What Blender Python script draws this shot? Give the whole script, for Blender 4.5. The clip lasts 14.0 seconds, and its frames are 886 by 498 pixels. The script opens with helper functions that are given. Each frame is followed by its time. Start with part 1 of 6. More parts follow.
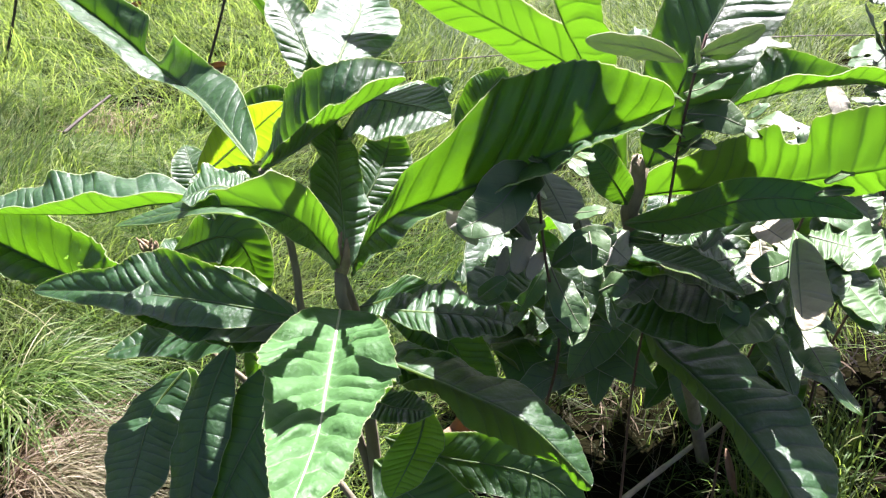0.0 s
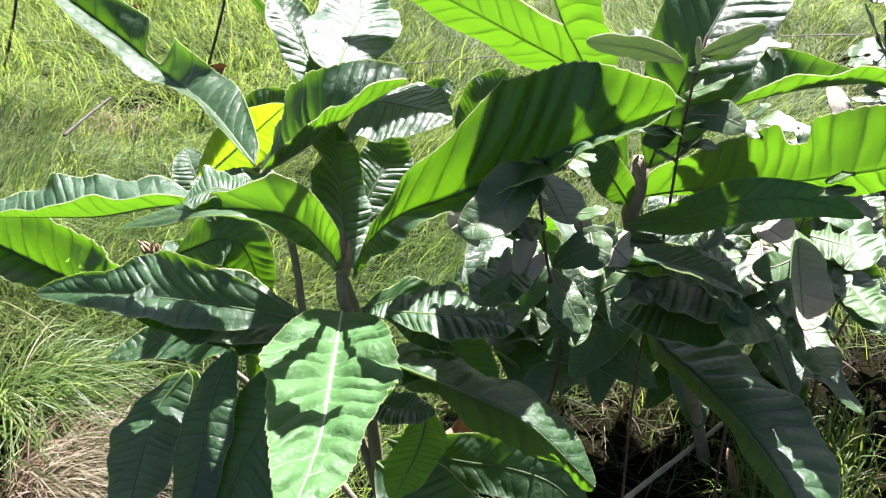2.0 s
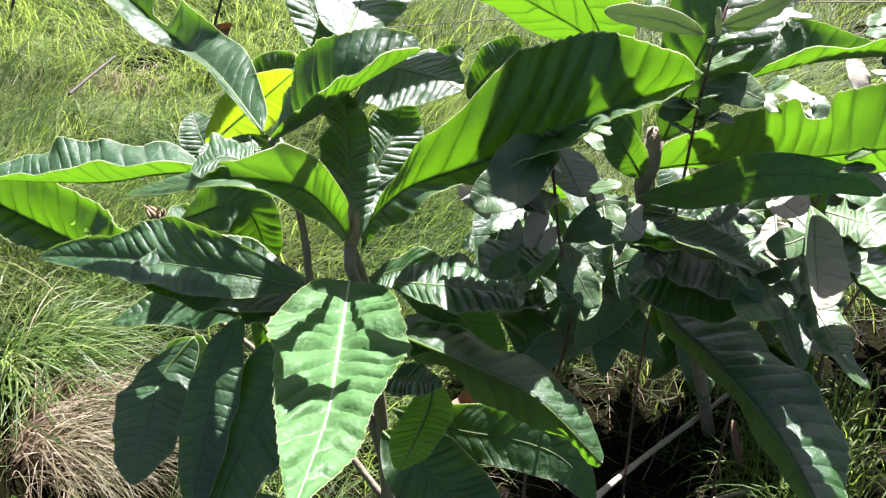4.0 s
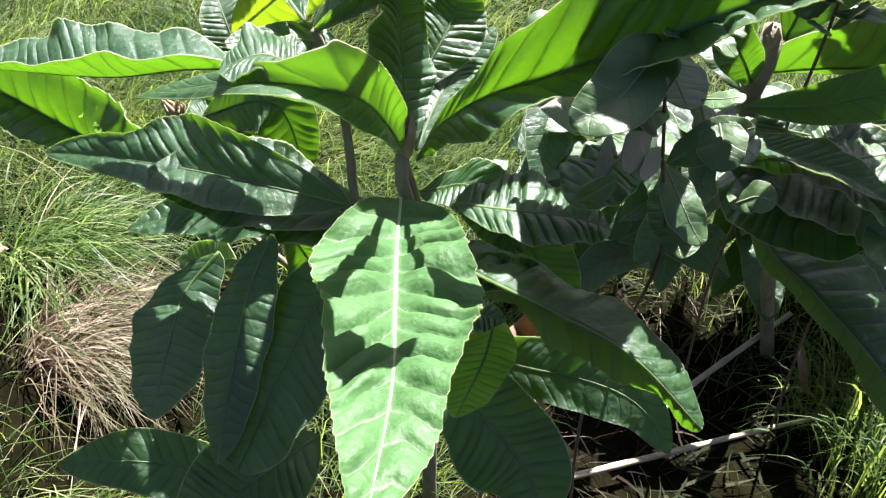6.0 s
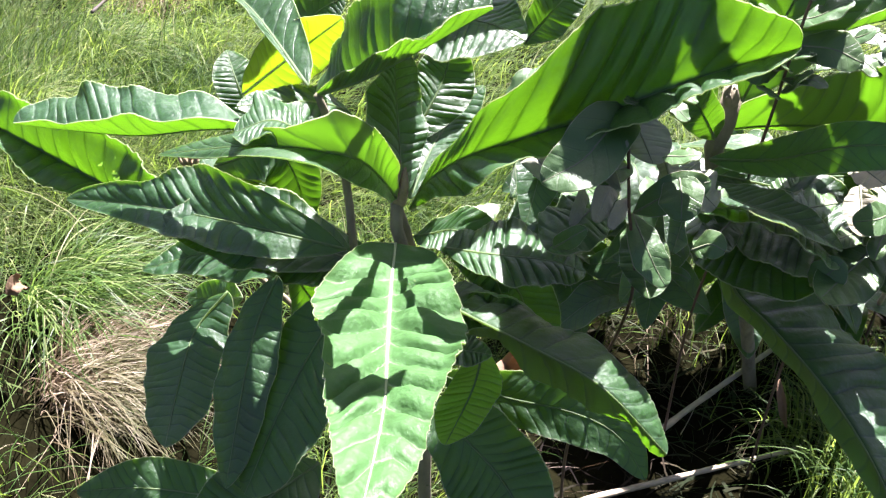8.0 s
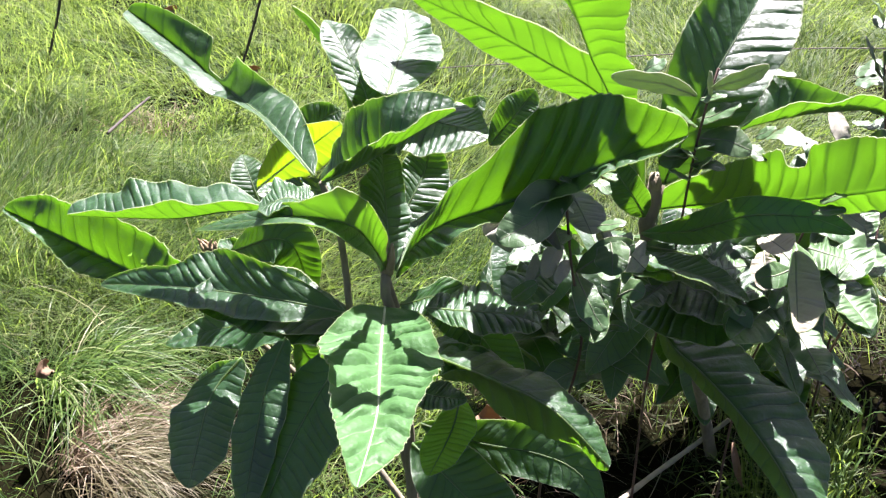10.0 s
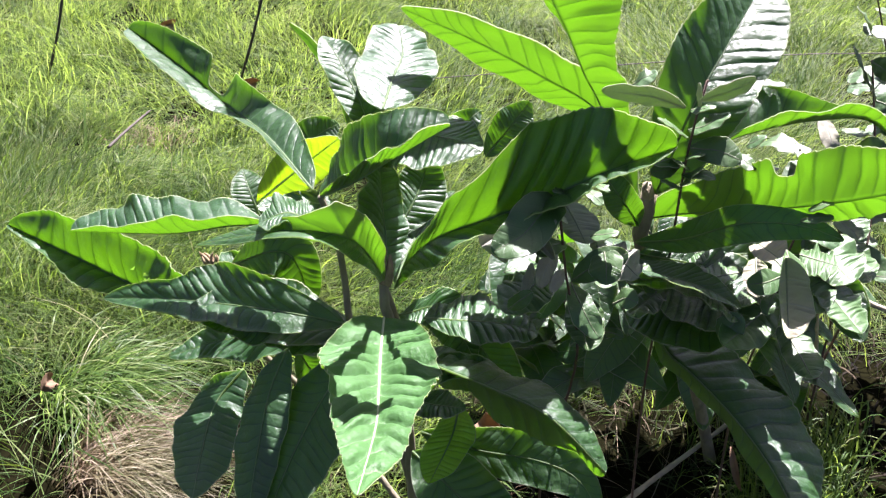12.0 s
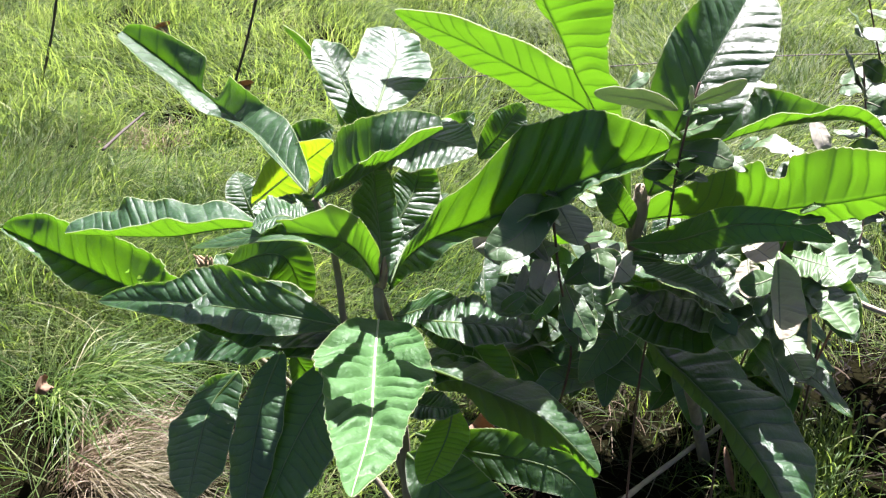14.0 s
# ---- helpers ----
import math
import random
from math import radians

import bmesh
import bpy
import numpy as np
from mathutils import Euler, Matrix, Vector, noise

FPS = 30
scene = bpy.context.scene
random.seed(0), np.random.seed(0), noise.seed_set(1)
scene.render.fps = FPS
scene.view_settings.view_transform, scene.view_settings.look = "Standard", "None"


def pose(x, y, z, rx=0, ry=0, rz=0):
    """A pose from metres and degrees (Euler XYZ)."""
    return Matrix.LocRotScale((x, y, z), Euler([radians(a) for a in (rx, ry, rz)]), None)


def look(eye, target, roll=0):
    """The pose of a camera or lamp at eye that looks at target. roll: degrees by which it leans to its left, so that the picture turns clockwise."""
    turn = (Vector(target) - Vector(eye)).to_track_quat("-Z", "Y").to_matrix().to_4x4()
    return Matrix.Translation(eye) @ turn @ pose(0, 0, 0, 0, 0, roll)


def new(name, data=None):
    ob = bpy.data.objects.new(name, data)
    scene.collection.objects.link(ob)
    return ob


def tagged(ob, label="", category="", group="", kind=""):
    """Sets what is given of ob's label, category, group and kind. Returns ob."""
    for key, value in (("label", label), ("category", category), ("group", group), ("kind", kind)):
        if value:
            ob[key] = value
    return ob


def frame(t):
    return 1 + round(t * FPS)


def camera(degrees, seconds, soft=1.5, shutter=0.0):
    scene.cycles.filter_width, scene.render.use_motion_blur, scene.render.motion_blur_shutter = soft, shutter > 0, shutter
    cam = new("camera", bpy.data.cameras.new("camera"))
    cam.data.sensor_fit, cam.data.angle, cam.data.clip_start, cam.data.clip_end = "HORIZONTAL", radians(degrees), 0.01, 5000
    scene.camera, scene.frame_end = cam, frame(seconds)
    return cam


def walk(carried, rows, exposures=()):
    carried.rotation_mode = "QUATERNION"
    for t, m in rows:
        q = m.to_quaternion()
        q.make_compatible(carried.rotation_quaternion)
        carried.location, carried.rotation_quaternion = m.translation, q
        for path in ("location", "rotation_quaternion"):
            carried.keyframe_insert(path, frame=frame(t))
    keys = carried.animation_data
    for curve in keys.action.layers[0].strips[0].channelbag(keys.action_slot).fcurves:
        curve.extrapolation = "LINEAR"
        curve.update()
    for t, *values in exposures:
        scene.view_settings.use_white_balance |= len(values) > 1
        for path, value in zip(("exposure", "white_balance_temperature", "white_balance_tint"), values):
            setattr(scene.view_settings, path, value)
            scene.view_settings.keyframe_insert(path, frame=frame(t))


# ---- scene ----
# ------------------------------------------------------------------ camera
cam = camera(51.5, 14.0, soft=1.3)
ROWS = [
    (0.0, 0.0559, 0.0454, 0.8936, 0.87, -32.23, -0.11),
    (0.5, 0.0542, 0.0447, 0.8924, 0.86, -32.16, -0.09),
    (1.0, 0.0546, 0.0492, 0.8910, 0.89, -32.19, -0.25),
    (1.5, 0.0536, 0.0489, 0.8937, 0.80, -32.24, -0.23),
    (2.0, 0.0548, 0.0451, 0.8943, 0.88, -32.18, -0.34),
    (4.3, 0.0474, 0.0644, 0.8953, 1.32, -35.31, 0.65),
    (4.5, 0.0368, 0.0823, 0.8812, 1.37, -35.92, 0.94),
    (5.0, 0.0194, 0.1329, 0.8597, 1.73, -38.31, 1.43),
    (5.5, 0.0042, 0.1714, 0.8565, 2.06, -40.98, 1.66),
    (6.0, 0.0070, 0.1738, 0.8467, 2.37, -42.05, 1.10),
    (6.5, 0.0134, 0.1839, 0.8435, 2.75, -42.73, 0.61),
    (7.0, 0.0189, 0.1899, 0.8432, 3.17, -42.36, 0.25),
    (7.5, 0.0165, 0.1804, 0.8584, 2.97, -41.50, 0.20),
    (8.0, 0.0188, 0.1268, 0.8946, 2.63, -39.79, 0.94),
    (8.5, 0.0254, 0.0499, 0.9116, 2.31, -36.52, 0.61),
    (9.0, 0.0274, 0.0153, 0.9318, 2.12, -34.67, 0.53),
    (9.2, 0.0289, 0.0022, 0.9374, 2.07, -33.95, 0.56),
    (11.3, 0.0408, -0.0459, 0.9642, 1.86, -31.91, -0.58),
    (11.5, 0.0402, -0.0451, 0.9651, 1.90, -31.97, -0.67),
    (12.0, 0.0395, -0.0456, 0.9641, 1.98, -31.93, -0.42),
    (12.5, 0.0412, -0.0488, 0.9668, 1.73, -31.91, -0.30),
    (13.0, 0.0392, -0.0479, 0.9695, 1.44, -31.81, 0.03),
    (13.5, 0.0412, -0.0489, 0.9693, 1.53, -31.77, -0.14),
    (14.0, 0.0412, -0.0475, 0.9667, 1.65, -31.87, -0.41),
]
walk(cam, [(t, pose(x, y, z, 0, 0, yaw) @ pose(0, 0, 0, 90 + pitch, 0, 0) @ pose(0, 0, 0, 0, 0, roll))
           for t, x, y, z, yaw, pitch, roll in ROWS],
     exposures=((0.0, 2.97, 6250, 29), (2.0, 2.97, 6250, 29), (4.5, 2.87, 6250, 29), (5.5, 2.85, 6250, 29), (6.5, 3.05, 6250, 29), (7.5, 3.19, 6250, 29), (8.0, 3.19, 6250, 29), (9.0, 3.11, 6250, 29), (11.5, 2.85, 6250, 29), (14.0, 2.85, 6250, 29)))

# ------------------------------------------------------------------ light
SUN_UP, SUN_SIDE = 56.0, 20.0        # degrees above the horizon, and to the right of straight ahead
world = bpy.data.worlds.new("sky")
scene.world = world
world.use_nodes = True
wn = world.node_tree
sky = wn.nodes.new("ShaderNodeTexSky")
sky.sky_type, sky.sun_disc = "NISHITA", False
sky.sun_elevation, sky.sun_rotation = radians(SUN_UP), radians(SUN_SIDE)
sky.air_density, sky.dust_density = 0.8, 2.5
wn.links.new(sky.outputs[0], wn.nodes["Background"].inputs[0])
wn.nodes["Background"].inputs[1].default_value = 0.026
sun = new("sun", bpy.data.lights.new("sun", "SUN"))
sun.data.energy, sun.data.angle, sun.data.color = 5.0, radians(0.55), (1.0, 0.975, 0.94)
sun_way = Vector((math.sin(radians(SUN_SIDE)) * math.cos(radians(SUN_UP)), math.cos(radians(SUN_SIDE)) * math.cos(radians(SUN_UP)), math.sin(radians(SUN_UP))))
sun.matrix_world = look(sun_way * 30, (0, 0, 0))

# ------------------------------------------------------------------ materials


class Nodes:
    """Short spelling for building a node material."""

    def __init__(self, name):
        self.mat = bpy.data.materials.new(name)
        self.mat.use_nodes = True
        self.tree = self.mat.node_tree
        self.tree.nodes.clear()
        self.out = self.tree.nodes.new("ShaderNodeOutputMaterial")

    def put(self, kind, **values):
        node = self.tree.nodes.new("ShaderNode" + kind)
        for key, value in values.items():
            node.inputs[key.replace("_", " ")].default_value = value
        return node

    def join(self, a, b):
        self.tree.links.new(a, b)

    def math(self, op, a, b=None, c=None):
        node = self.tree.nodes.new("ShaderNodeMath")
        node.operation = op
        for n, v in enumerate((a, b, c)):
            if v is None:
                continue
            if isinstance(v, (int, float)):
                node.inputs[n].default_value = v
            else:
                self.join(v, node.inputs[n])
        return node.outputs[0]

    def mix(self, fac, a, b):
        node = self.tree.nodes.new("ShaderNodeMix")
        node.data_type = "RGBA"
        for socket, v in ((node.inputs[0], fac), (node.inputs[6], a), (node.inputs[7], b)):
            if isinstance(v, (int, float)):
                socket.default_value = v
            elif isinstance(v, tuple):
                socket.default_value = (*v, 1)
            else:
                self.join(v, socket)
        return node.outputs[2]

    def noise(self, scale, detail=3.0, rough=0.55, vector=None):
        node = self.put("TexNoise", Scale=scale, Detail=detail, Roughness=rough)
        if vector is not None:
            self.join(vector, node.inputs["Vector"])
        return node.outputs["Fac"]

    def spread(self, value, low, high):
        node = self.put("MapRange")
        self.join(value, node.inputs[0])
        node.inputs[1].default_value, node.inputs[2].default_value = low, high
        return node.outputs[0]

    def finish(self, shader):
        self.join(shader, self.out.inputs[0])
        return self.mat


def leaf_material(name, face, vein, glow, rough, through_share, veins, slant, vein_wide, bump, spots=0.0, sheen=0.0, gloss=0.9):
    """Leaf tissue: a face colour with feather veins, fine grain, and light that passes through it."""
    n = Nodes(name)
    uv = n.tree.nodes.new("ShaderNodeUVMap")
    sep = n.put("SeparateXYZ")
    n.join(uv.outputs[0], sep.inputs[0])
    across = n.math("ABSOLUTE", n.math("SUBTRACT", n.math("MULTIPLY", sep.outputs[1], 2.0), 1.0))
    q = n.math("SUBTRACT", n.math("MULTIPLY", sep.outputs[0], veins), n.math("MULTIPLY", across, 0.0))
    near = n.math("SUBTRACT", 0.5, n.math("ABSOLUTE", n.math("SUBTRACT", n.math("FRACT", n.math("ADD", q, 100.0)), 0.5)))
    line = n.spread(near, vein_wide, vein_wide * 0.3)
    rib = n.spread(across, 0.05, 0.015)
    lines = n.math("MAXIMUM", n.math("MULTIPLY", line, 0.8), rib)
    geo = n.tree.nodes.new("ShaderNodeTexCoord")
    info = n.tree.nodes.new("ShaderNodeObjectInfo")
    fine = n.noise(900.0, 2.0, 0.6, geo.outputs["Object"])
    wide = n.noise(38.0, 4.0, 0.6, geo.outputs["Object"])
    net = n.put("TexVoronoi", Scale=650.0)
    net.feature = "DISTANCE_TO_EDGE"
    n.join(geo.outputs["Object"], net.inputs["Vector"])
    mesh = n.spread(net.outputs["Distance"], 0.10, 0.0)
    dark = tuple(c * 0.62 for c in face)
    lite = tuple(min(1.0, c * 1.35) for c in face)
    col = n.mix(wide, dark, lite)
    col = n.mix(n.math("MULTIPLY", info.outputs["Random"], 0.4), col, (face[0] * 1.5, face[1] * 1.15, face[2] * 0.8))
    col = n.mix(n.math("MULTIPLY", mesh, 0.18), col, vein)
    col = n.mix(n.math("MULTIPLY", lines, 0.75), col, vein)
    if spots:
        blot = n.spread(n.noise(70.0, 5.0, 0.7, geo.outputs["Object"]), 0.66, 0.72)
        col = n.mix(n.math("MULTIPLY", blot, spots), col, (0.09, 0.05, 0.02))
    main = n.put("BsdfPrincipled", Roughness=rough)
    n.join(col, main.inputs["Base Color"])
    main.inputs["Specular IOR Level"].default_value = gloss
    main.inputs["IOR"].default_value = 1.5 + 0.15 * (gloss >= 1.0)
    if sheen:
        main.inputs["Sheen Weight"].default_value = sheen
        main.inputs["Sheen Roughness"].default_value = 0.4
    n.join(n.math("ADD", n.math("MULTIPLY", wide, 0.22), rough - 0.11), main.inputs["Roughness"])
    bull = n.noise(170.0, 2.0, 0.5, geo.outputs["Object"])
    height = n.math("ADD", n.math("ADD", n.math("MULTIPLY", lines, -0.2), n.math("ADD", n.math("MULTIPLY", bull, 0.6), n.math("MULTIPLY", n.noise(75.0, 2.0, 0.5, geo.outputs["Object"]), 1.6))), n.math("ADD", n.math("MULTIPLY", fine, 0.10), n.math("MULTIPLY", mesh, -0.04)))
    bmp = n.put("Bump", Strength=bump, Distance=0.0018)
    n.join(height, bmp.inputs["Height"])
    n.join(bmp.outputs[0], main.inputs["Normal"])
    tr = n.put("BsdfTranslucent")
    pale = n.mix(n.math("MULTIPLY", lines, 0.9), glow, (glow[0] * 0.12, glow[1] * 0.18, glow[2] * 0.15))
    pale = n.mix(n.math("MULTIPLY", mesh, 0.25), pale, (glow[0] * 0.5, glow[1] * 0.55, glow[2] * 0.4))
    pale = n.mix(wide, pale, (glow[0] * 0.85, glow[1] * 0.92, glow[2] * 0.7))
    n.join(pale, tr.inputs[0])
    both = n.put("MixShader")
    both.inputs[0].default_value = through_share
    n.join(main.outputs[0], both.inputs[1])
    n.join(tr.outputs[0], both.inputs[2])
    return n.finish(both.outputs[0])


VEINS, SLANT = 16.0, 0.16
M_TOP = leaf_material("loquat_leaf_top", (0.016, 0.048, 0.018), (0.030, 0.058, 0.030), (0.36, 0.72, 0.085), 0.42, 0.33, VEINS, SLANT, 0.09, 1.0, gloss=0.6)
M_UNDER = leaf_material("loquat_leaf_underside", (0.075, 0.11, 0.055), (0.15, 0.19, 0.10), (0.70, 0.95, 0.13), 0.75, 0.35, VEINS, SLANT, 0.09, 0.5, gloss=0.25)
M_PALE = leaf_material("young_loquat_leaf_top", (0.031, 0.094, 0.031), (0.12, 0.19, 0.095), (0.42, 0.82, 0.14), 0.52, 0.26, VEINS, SLANT, 0.06, 1.0, gloss=0.28)
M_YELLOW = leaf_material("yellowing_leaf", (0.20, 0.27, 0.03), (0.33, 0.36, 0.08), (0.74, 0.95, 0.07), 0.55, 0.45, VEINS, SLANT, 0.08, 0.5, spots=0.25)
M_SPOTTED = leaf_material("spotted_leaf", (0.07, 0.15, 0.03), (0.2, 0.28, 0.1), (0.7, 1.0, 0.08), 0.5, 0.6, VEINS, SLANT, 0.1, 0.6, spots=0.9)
M_GREY_TOP = leaf_material("grey_leaf_top", (0.034, 0.080, 0.026), (0.06, 0.105, 0.04), (0.4, 0.66, 0.18), 0.46, 0.18, 7.0, 0.3, 0.06, 0.55, sheen=0.0, gloss=0.45)
M_GREY_UNDER = leaf_material("felted_leaf_underside", (0.22, 0.225, 0.185), (0.28, 0.28, 0.24), (0.55, 0.7, 0.3), 0.8, 0.22, 7.0, 0.3, 0.06, 0.6, sheen=0.1, gloss=0.2)


def plain_material(name, a, b, scale, rough=0.7, bump=0.4, stretch=(1, 1, 1), glow=None, islands=False, gloss=0.3):
    """A dull natural surface in two tones, with grain."""
    n = Nodes(name)
    tc = n.tree.nodes.new("ShaderNodeTexCoord")
    mp = n.put("Mapping", Scale=stretch)
    n.join(tc.outputs["Object"], mp.inputs[0])
    fac = n.noise(scale, 5.0, 0.65, mp.outputs[0])
    col = n.mix(n.spread(fac, 0.3, 0.7), a, b)
    if islands:
        geo = n.tree.nodes.new("ShaderNodeNewGeometry")
        col = n.mix(n.math("MULTIPLY", geo.outputs["Random Per Island"], 0.55), col, tuple(c * 0.45 for c in a))
    main = n.put("BsdfPrincipled", Roughness=rough)
    main.inputs["Specular IOR Level"].default_value = gloss
    n.join(col, main.inputs["Base Color"])
    bmp = n.put("Bump", Strength=bump, Distance=0.002)
    n.join(n.noise(scale * 6, 3.0, 0.6, mp.outputs[0]), bmp.inputs["Height"])
    n.join(bmp.outputs[0], main.inputs["Normal"])
    if not glow:
        return n.finish(main.outputs[0])
    tr = n.put("BsdfTranslucent")
    tr.inputs[0].default_value = (*glow, 1)
    both = n.put("MixShader")
    both.inputs[0].default_value = 0.35
    n.join(main.outputs[0], both.inputs[1])
    n.join(tr.outputs[0], both.inputs[2])
    return n.finish(both.outputs[0])


def grass_material(name, tones, glow, rough=0.45):
    """Grass blades: each blade takes its own tone out of four."""
    n = Nodes(name)
    geo = n.tree.nodes.new("ShaderNodeNewGeometry")
    ramp = n.put("ValToRGB")
    while len(ramp.color_ramp.elements) < len(tones):
        ramp.color_ramp.elements.new(0.5)
    for e, (at, col) in zip(ramp.color_ramp.elements, tones):
        e.position, e.color = at, (*col, 1)
    n.join(geo.outputs["Random Per Island"], ramp.inputs[0])
    tc = n.tree.nodes.new("ShaderNodeTexCoord")
    patch = n.noise(2.6, 3.0, 0.6, tc.outputs["Object"])
    col = n.mix(n.math("MULTIPLY", n.spread(patch, 0.48, 0.68), 0.14), ramp.outputs[0], (0.20, 0.19, 0.08))
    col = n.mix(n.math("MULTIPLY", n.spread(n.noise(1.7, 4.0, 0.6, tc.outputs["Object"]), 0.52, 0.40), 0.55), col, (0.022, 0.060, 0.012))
    main = n.put("BsdfPrincipled", Roughness=rough)
    main.inputs["Specular IOR Level"].default_value = 0.13
    n.join(col, main.inputs["Base Color"])
    tr = n.put("BsdfTranslucent")
    lit = n.math("POWER", n.math("FRACT", n.math("MULTIPLY", geo.outputs["Random Per Island"], 7.13)), 1.6)
    n.join(n.mix(n.math("MULTIPLY", lit, 0.95), col, glow), tr.inputs[0])
    both = n.put("MixShader")
    both.inputs[0].default_value = 0.42
    n.join(main.outputs[0], both.inputs[1])
    n.join(tr.outputs[0], both.inputs[2])
    return n.finish(both.outputs[0])


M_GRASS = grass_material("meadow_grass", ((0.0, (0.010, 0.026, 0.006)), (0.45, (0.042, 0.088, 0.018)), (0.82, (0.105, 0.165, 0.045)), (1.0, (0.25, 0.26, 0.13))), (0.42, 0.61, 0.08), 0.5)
M_DARK_GRASS = grass_material("dark_green_grass", ((0.0, (0.008, 0.022, 0.005)), (0.45, (0.026, 0.062, 0.012)), (0.85, (0.060, 0.100, 0.026)), (1.0, (0.16, 0.16, 0.08))), (0.24, 0.40, 0.04), 0.5)
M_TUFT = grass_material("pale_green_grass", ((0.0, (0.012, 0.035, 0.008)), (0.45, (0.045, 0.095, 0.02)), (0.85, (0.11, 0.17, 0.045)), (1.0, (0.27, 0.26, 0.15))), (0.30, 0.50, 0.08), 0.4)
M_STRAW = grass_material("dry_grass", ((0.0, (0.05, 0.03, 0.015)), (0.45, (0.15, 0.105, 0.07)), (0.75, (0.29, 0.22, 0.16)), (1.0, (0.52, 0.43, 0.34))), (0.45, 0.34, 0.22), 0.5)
# litter browns taken far down to carry the shade beneath the shrubs
M_LITTER = grass_material("shade_dark_litter", ((0.0, (0.004, 0.003, 0.002)), (0.5, (0.012, 0.009, 0.006)), (0.9, (0.030, 0.022, 0.014)), (1.0, (0.09, 0.07, 0.045))), (0.03, 0.025, 0.012), 0.8)
# near-black: shade under shrubs and between blades is put into this colour
M_SOIL = plain_material("shade_dark_thatch_soil", (0.002, 0.002, 0.001), (0.007, 0.007, 0.003), 14.0, 1.0, 1.0, gloss=0.0)
M_BARK = plain_material("downy_stem", (0.11, 0.10, 0.065), (0.22, 0.19, 0.125), 60.0, 0.85, 0.6, (1, 1, 0.3))
M_TWIG = plain_material("reddish_twig", (0.05, 0.028, 0.02), (0.10, 0.06, 0.04), 70.0, 0.7, 0.5)
M_RIB = plain_material("leaf_midrib", (0.06, 0.10, 0.045), (0.10, 0.15, 0.07), 90.0, 0.6, 0.3, glow=(0.6, 0.8, 0.25))
M_PALERIB = plain_material("pale_leaf_midrib", (0.34, 0.40, 0.24), (0.46, 0.50, 0.34), 90.0, 0.6, 0.3, glow=(0.6, 0.8, 0.3))
# sun glint along downy leaf edges is put into these pale margin colours
M_RIM = plain_material("sunlit_downy_margin", (0.12, 0.16, 0.08), (0.24, 0.27, 0.18), 200.0, 0.8, 0.3, glow=(0.8, 0.9, 0.5))
M_GREY_RIM = plain_material("pale_leaf_margin", (0.10, 0.12, 0.08), (0.18, 0.19, 0.14), 200.0, 0.7, 0.3, glow=(0.8, 0.8, 0.6))
M_GREYRIB = plain_material("grey_leaf_midrib", (0.10, 0.12, 0.07), (0.15, 0.17, 0.10), 90.0, 0.6, 0.3)
M_BUD = plain_material("downy_bud", (0.17, 0.125, 0.07), (0.30, 0.23, 0.14), 120.0, 0.9, 0.6)
M_CANE = plain_material("weathered_cane", (0.20, 0.17, 0.11), (0.36, 0.31, 0.22), 30.0, 0.7, 0.5)
M_DEAD = plain_material("dead_leaf", (0.12, 0.075, 0.045), (0.22, 0.15, 0.09), 60.0, 0.8, 0.6, glow=(0.26, 0.16, 0.08))
M_POST = plain_material("dark_stake", (0.030, 0.026, 0.020), (0.06, 0.05, 0.04), 40.0, 0.8, 0.5)
M_WIRE = plain_material("rusty_wire", (0.05, 0.045, 0.04), (0.09, 0.07, 0.05), 80.0, 0.6, 0.3)

# ------------------------------------------------------------------ builders


def mesh_part(name, verts, faces, mats, parent=None, at=(0, 0, 0), label="", slots=None, uvs=None):
    """One mesh object out of arrays; at: its place under its parent."""
    me = bpy.data.meshes.new(name)
    me.from_pydata([tuple(v) for v in verts], [], [tuple(int(i) for i in f) for f in faces])
    for m in mats if isinstance(mats, (list, tuple)) else [mats]:
        me.materials.append(m)
    if slots is not None:
        me.polygons.foreach_set("material_index", np.asarray(slots, dtype=np.int32))
    me.polygons.foreach_set("use_smooth", np.ones(len(me.polygons), dtype=bool))
    if uvs is not None:
        layer = me.uv_layers.new(name="UVMap")
        corner = np.empty(len(me.loops), dtype=np.int32)
        me.loops.foreach_get("vertex_index", corner)
        layer.data.foreach_set("uv", np.asarray(uvs, dtype=np.float32)[corner].ravel())
    me.update()
    ob = new(name, me)
    ob.location = at
    if parent is not None:
        ob.parent = parent
    if label:
        tagged(ob, label)
    return ob


def smooth_line(points, count):
    """Catmull-Rom through the points, count + 1 places at even steps of length."""
    p = np.array(points, float)
    p = np.vstack([2 * p[0] - p[1], p, 2 * p[-1] - p[-2]])
    dense = []
    for i in range(1, len(p) - 2):
        s = np.linspace(0, 1, 24, endpoint=i == len(p) - 3)[:, None]
        a, b, c, d = p[i - 1:i + 3]
        dense.append(0.5 * (2 * b + (c - a) * s + (2 * a - 5 * b + 4 * c - d) * s ** 2 + (3 * b - a - 3 * c + d) * s ** 3))
    dense = np.vstack(dense)
    run = np.r_[0, np.cumsum(np.linalg.norm(np.diff(dense, axis=0), axis=1))]
    want = np.linspace(0, run[-1], count + 1)
    return np.stack([np.interp(want, run, dense[:, k]) for k in range(3)], 1)


def unit(v):
    return v / np.maximum(np.linalg.norm(v, axis=-1, keepdims=True), 1e-9)


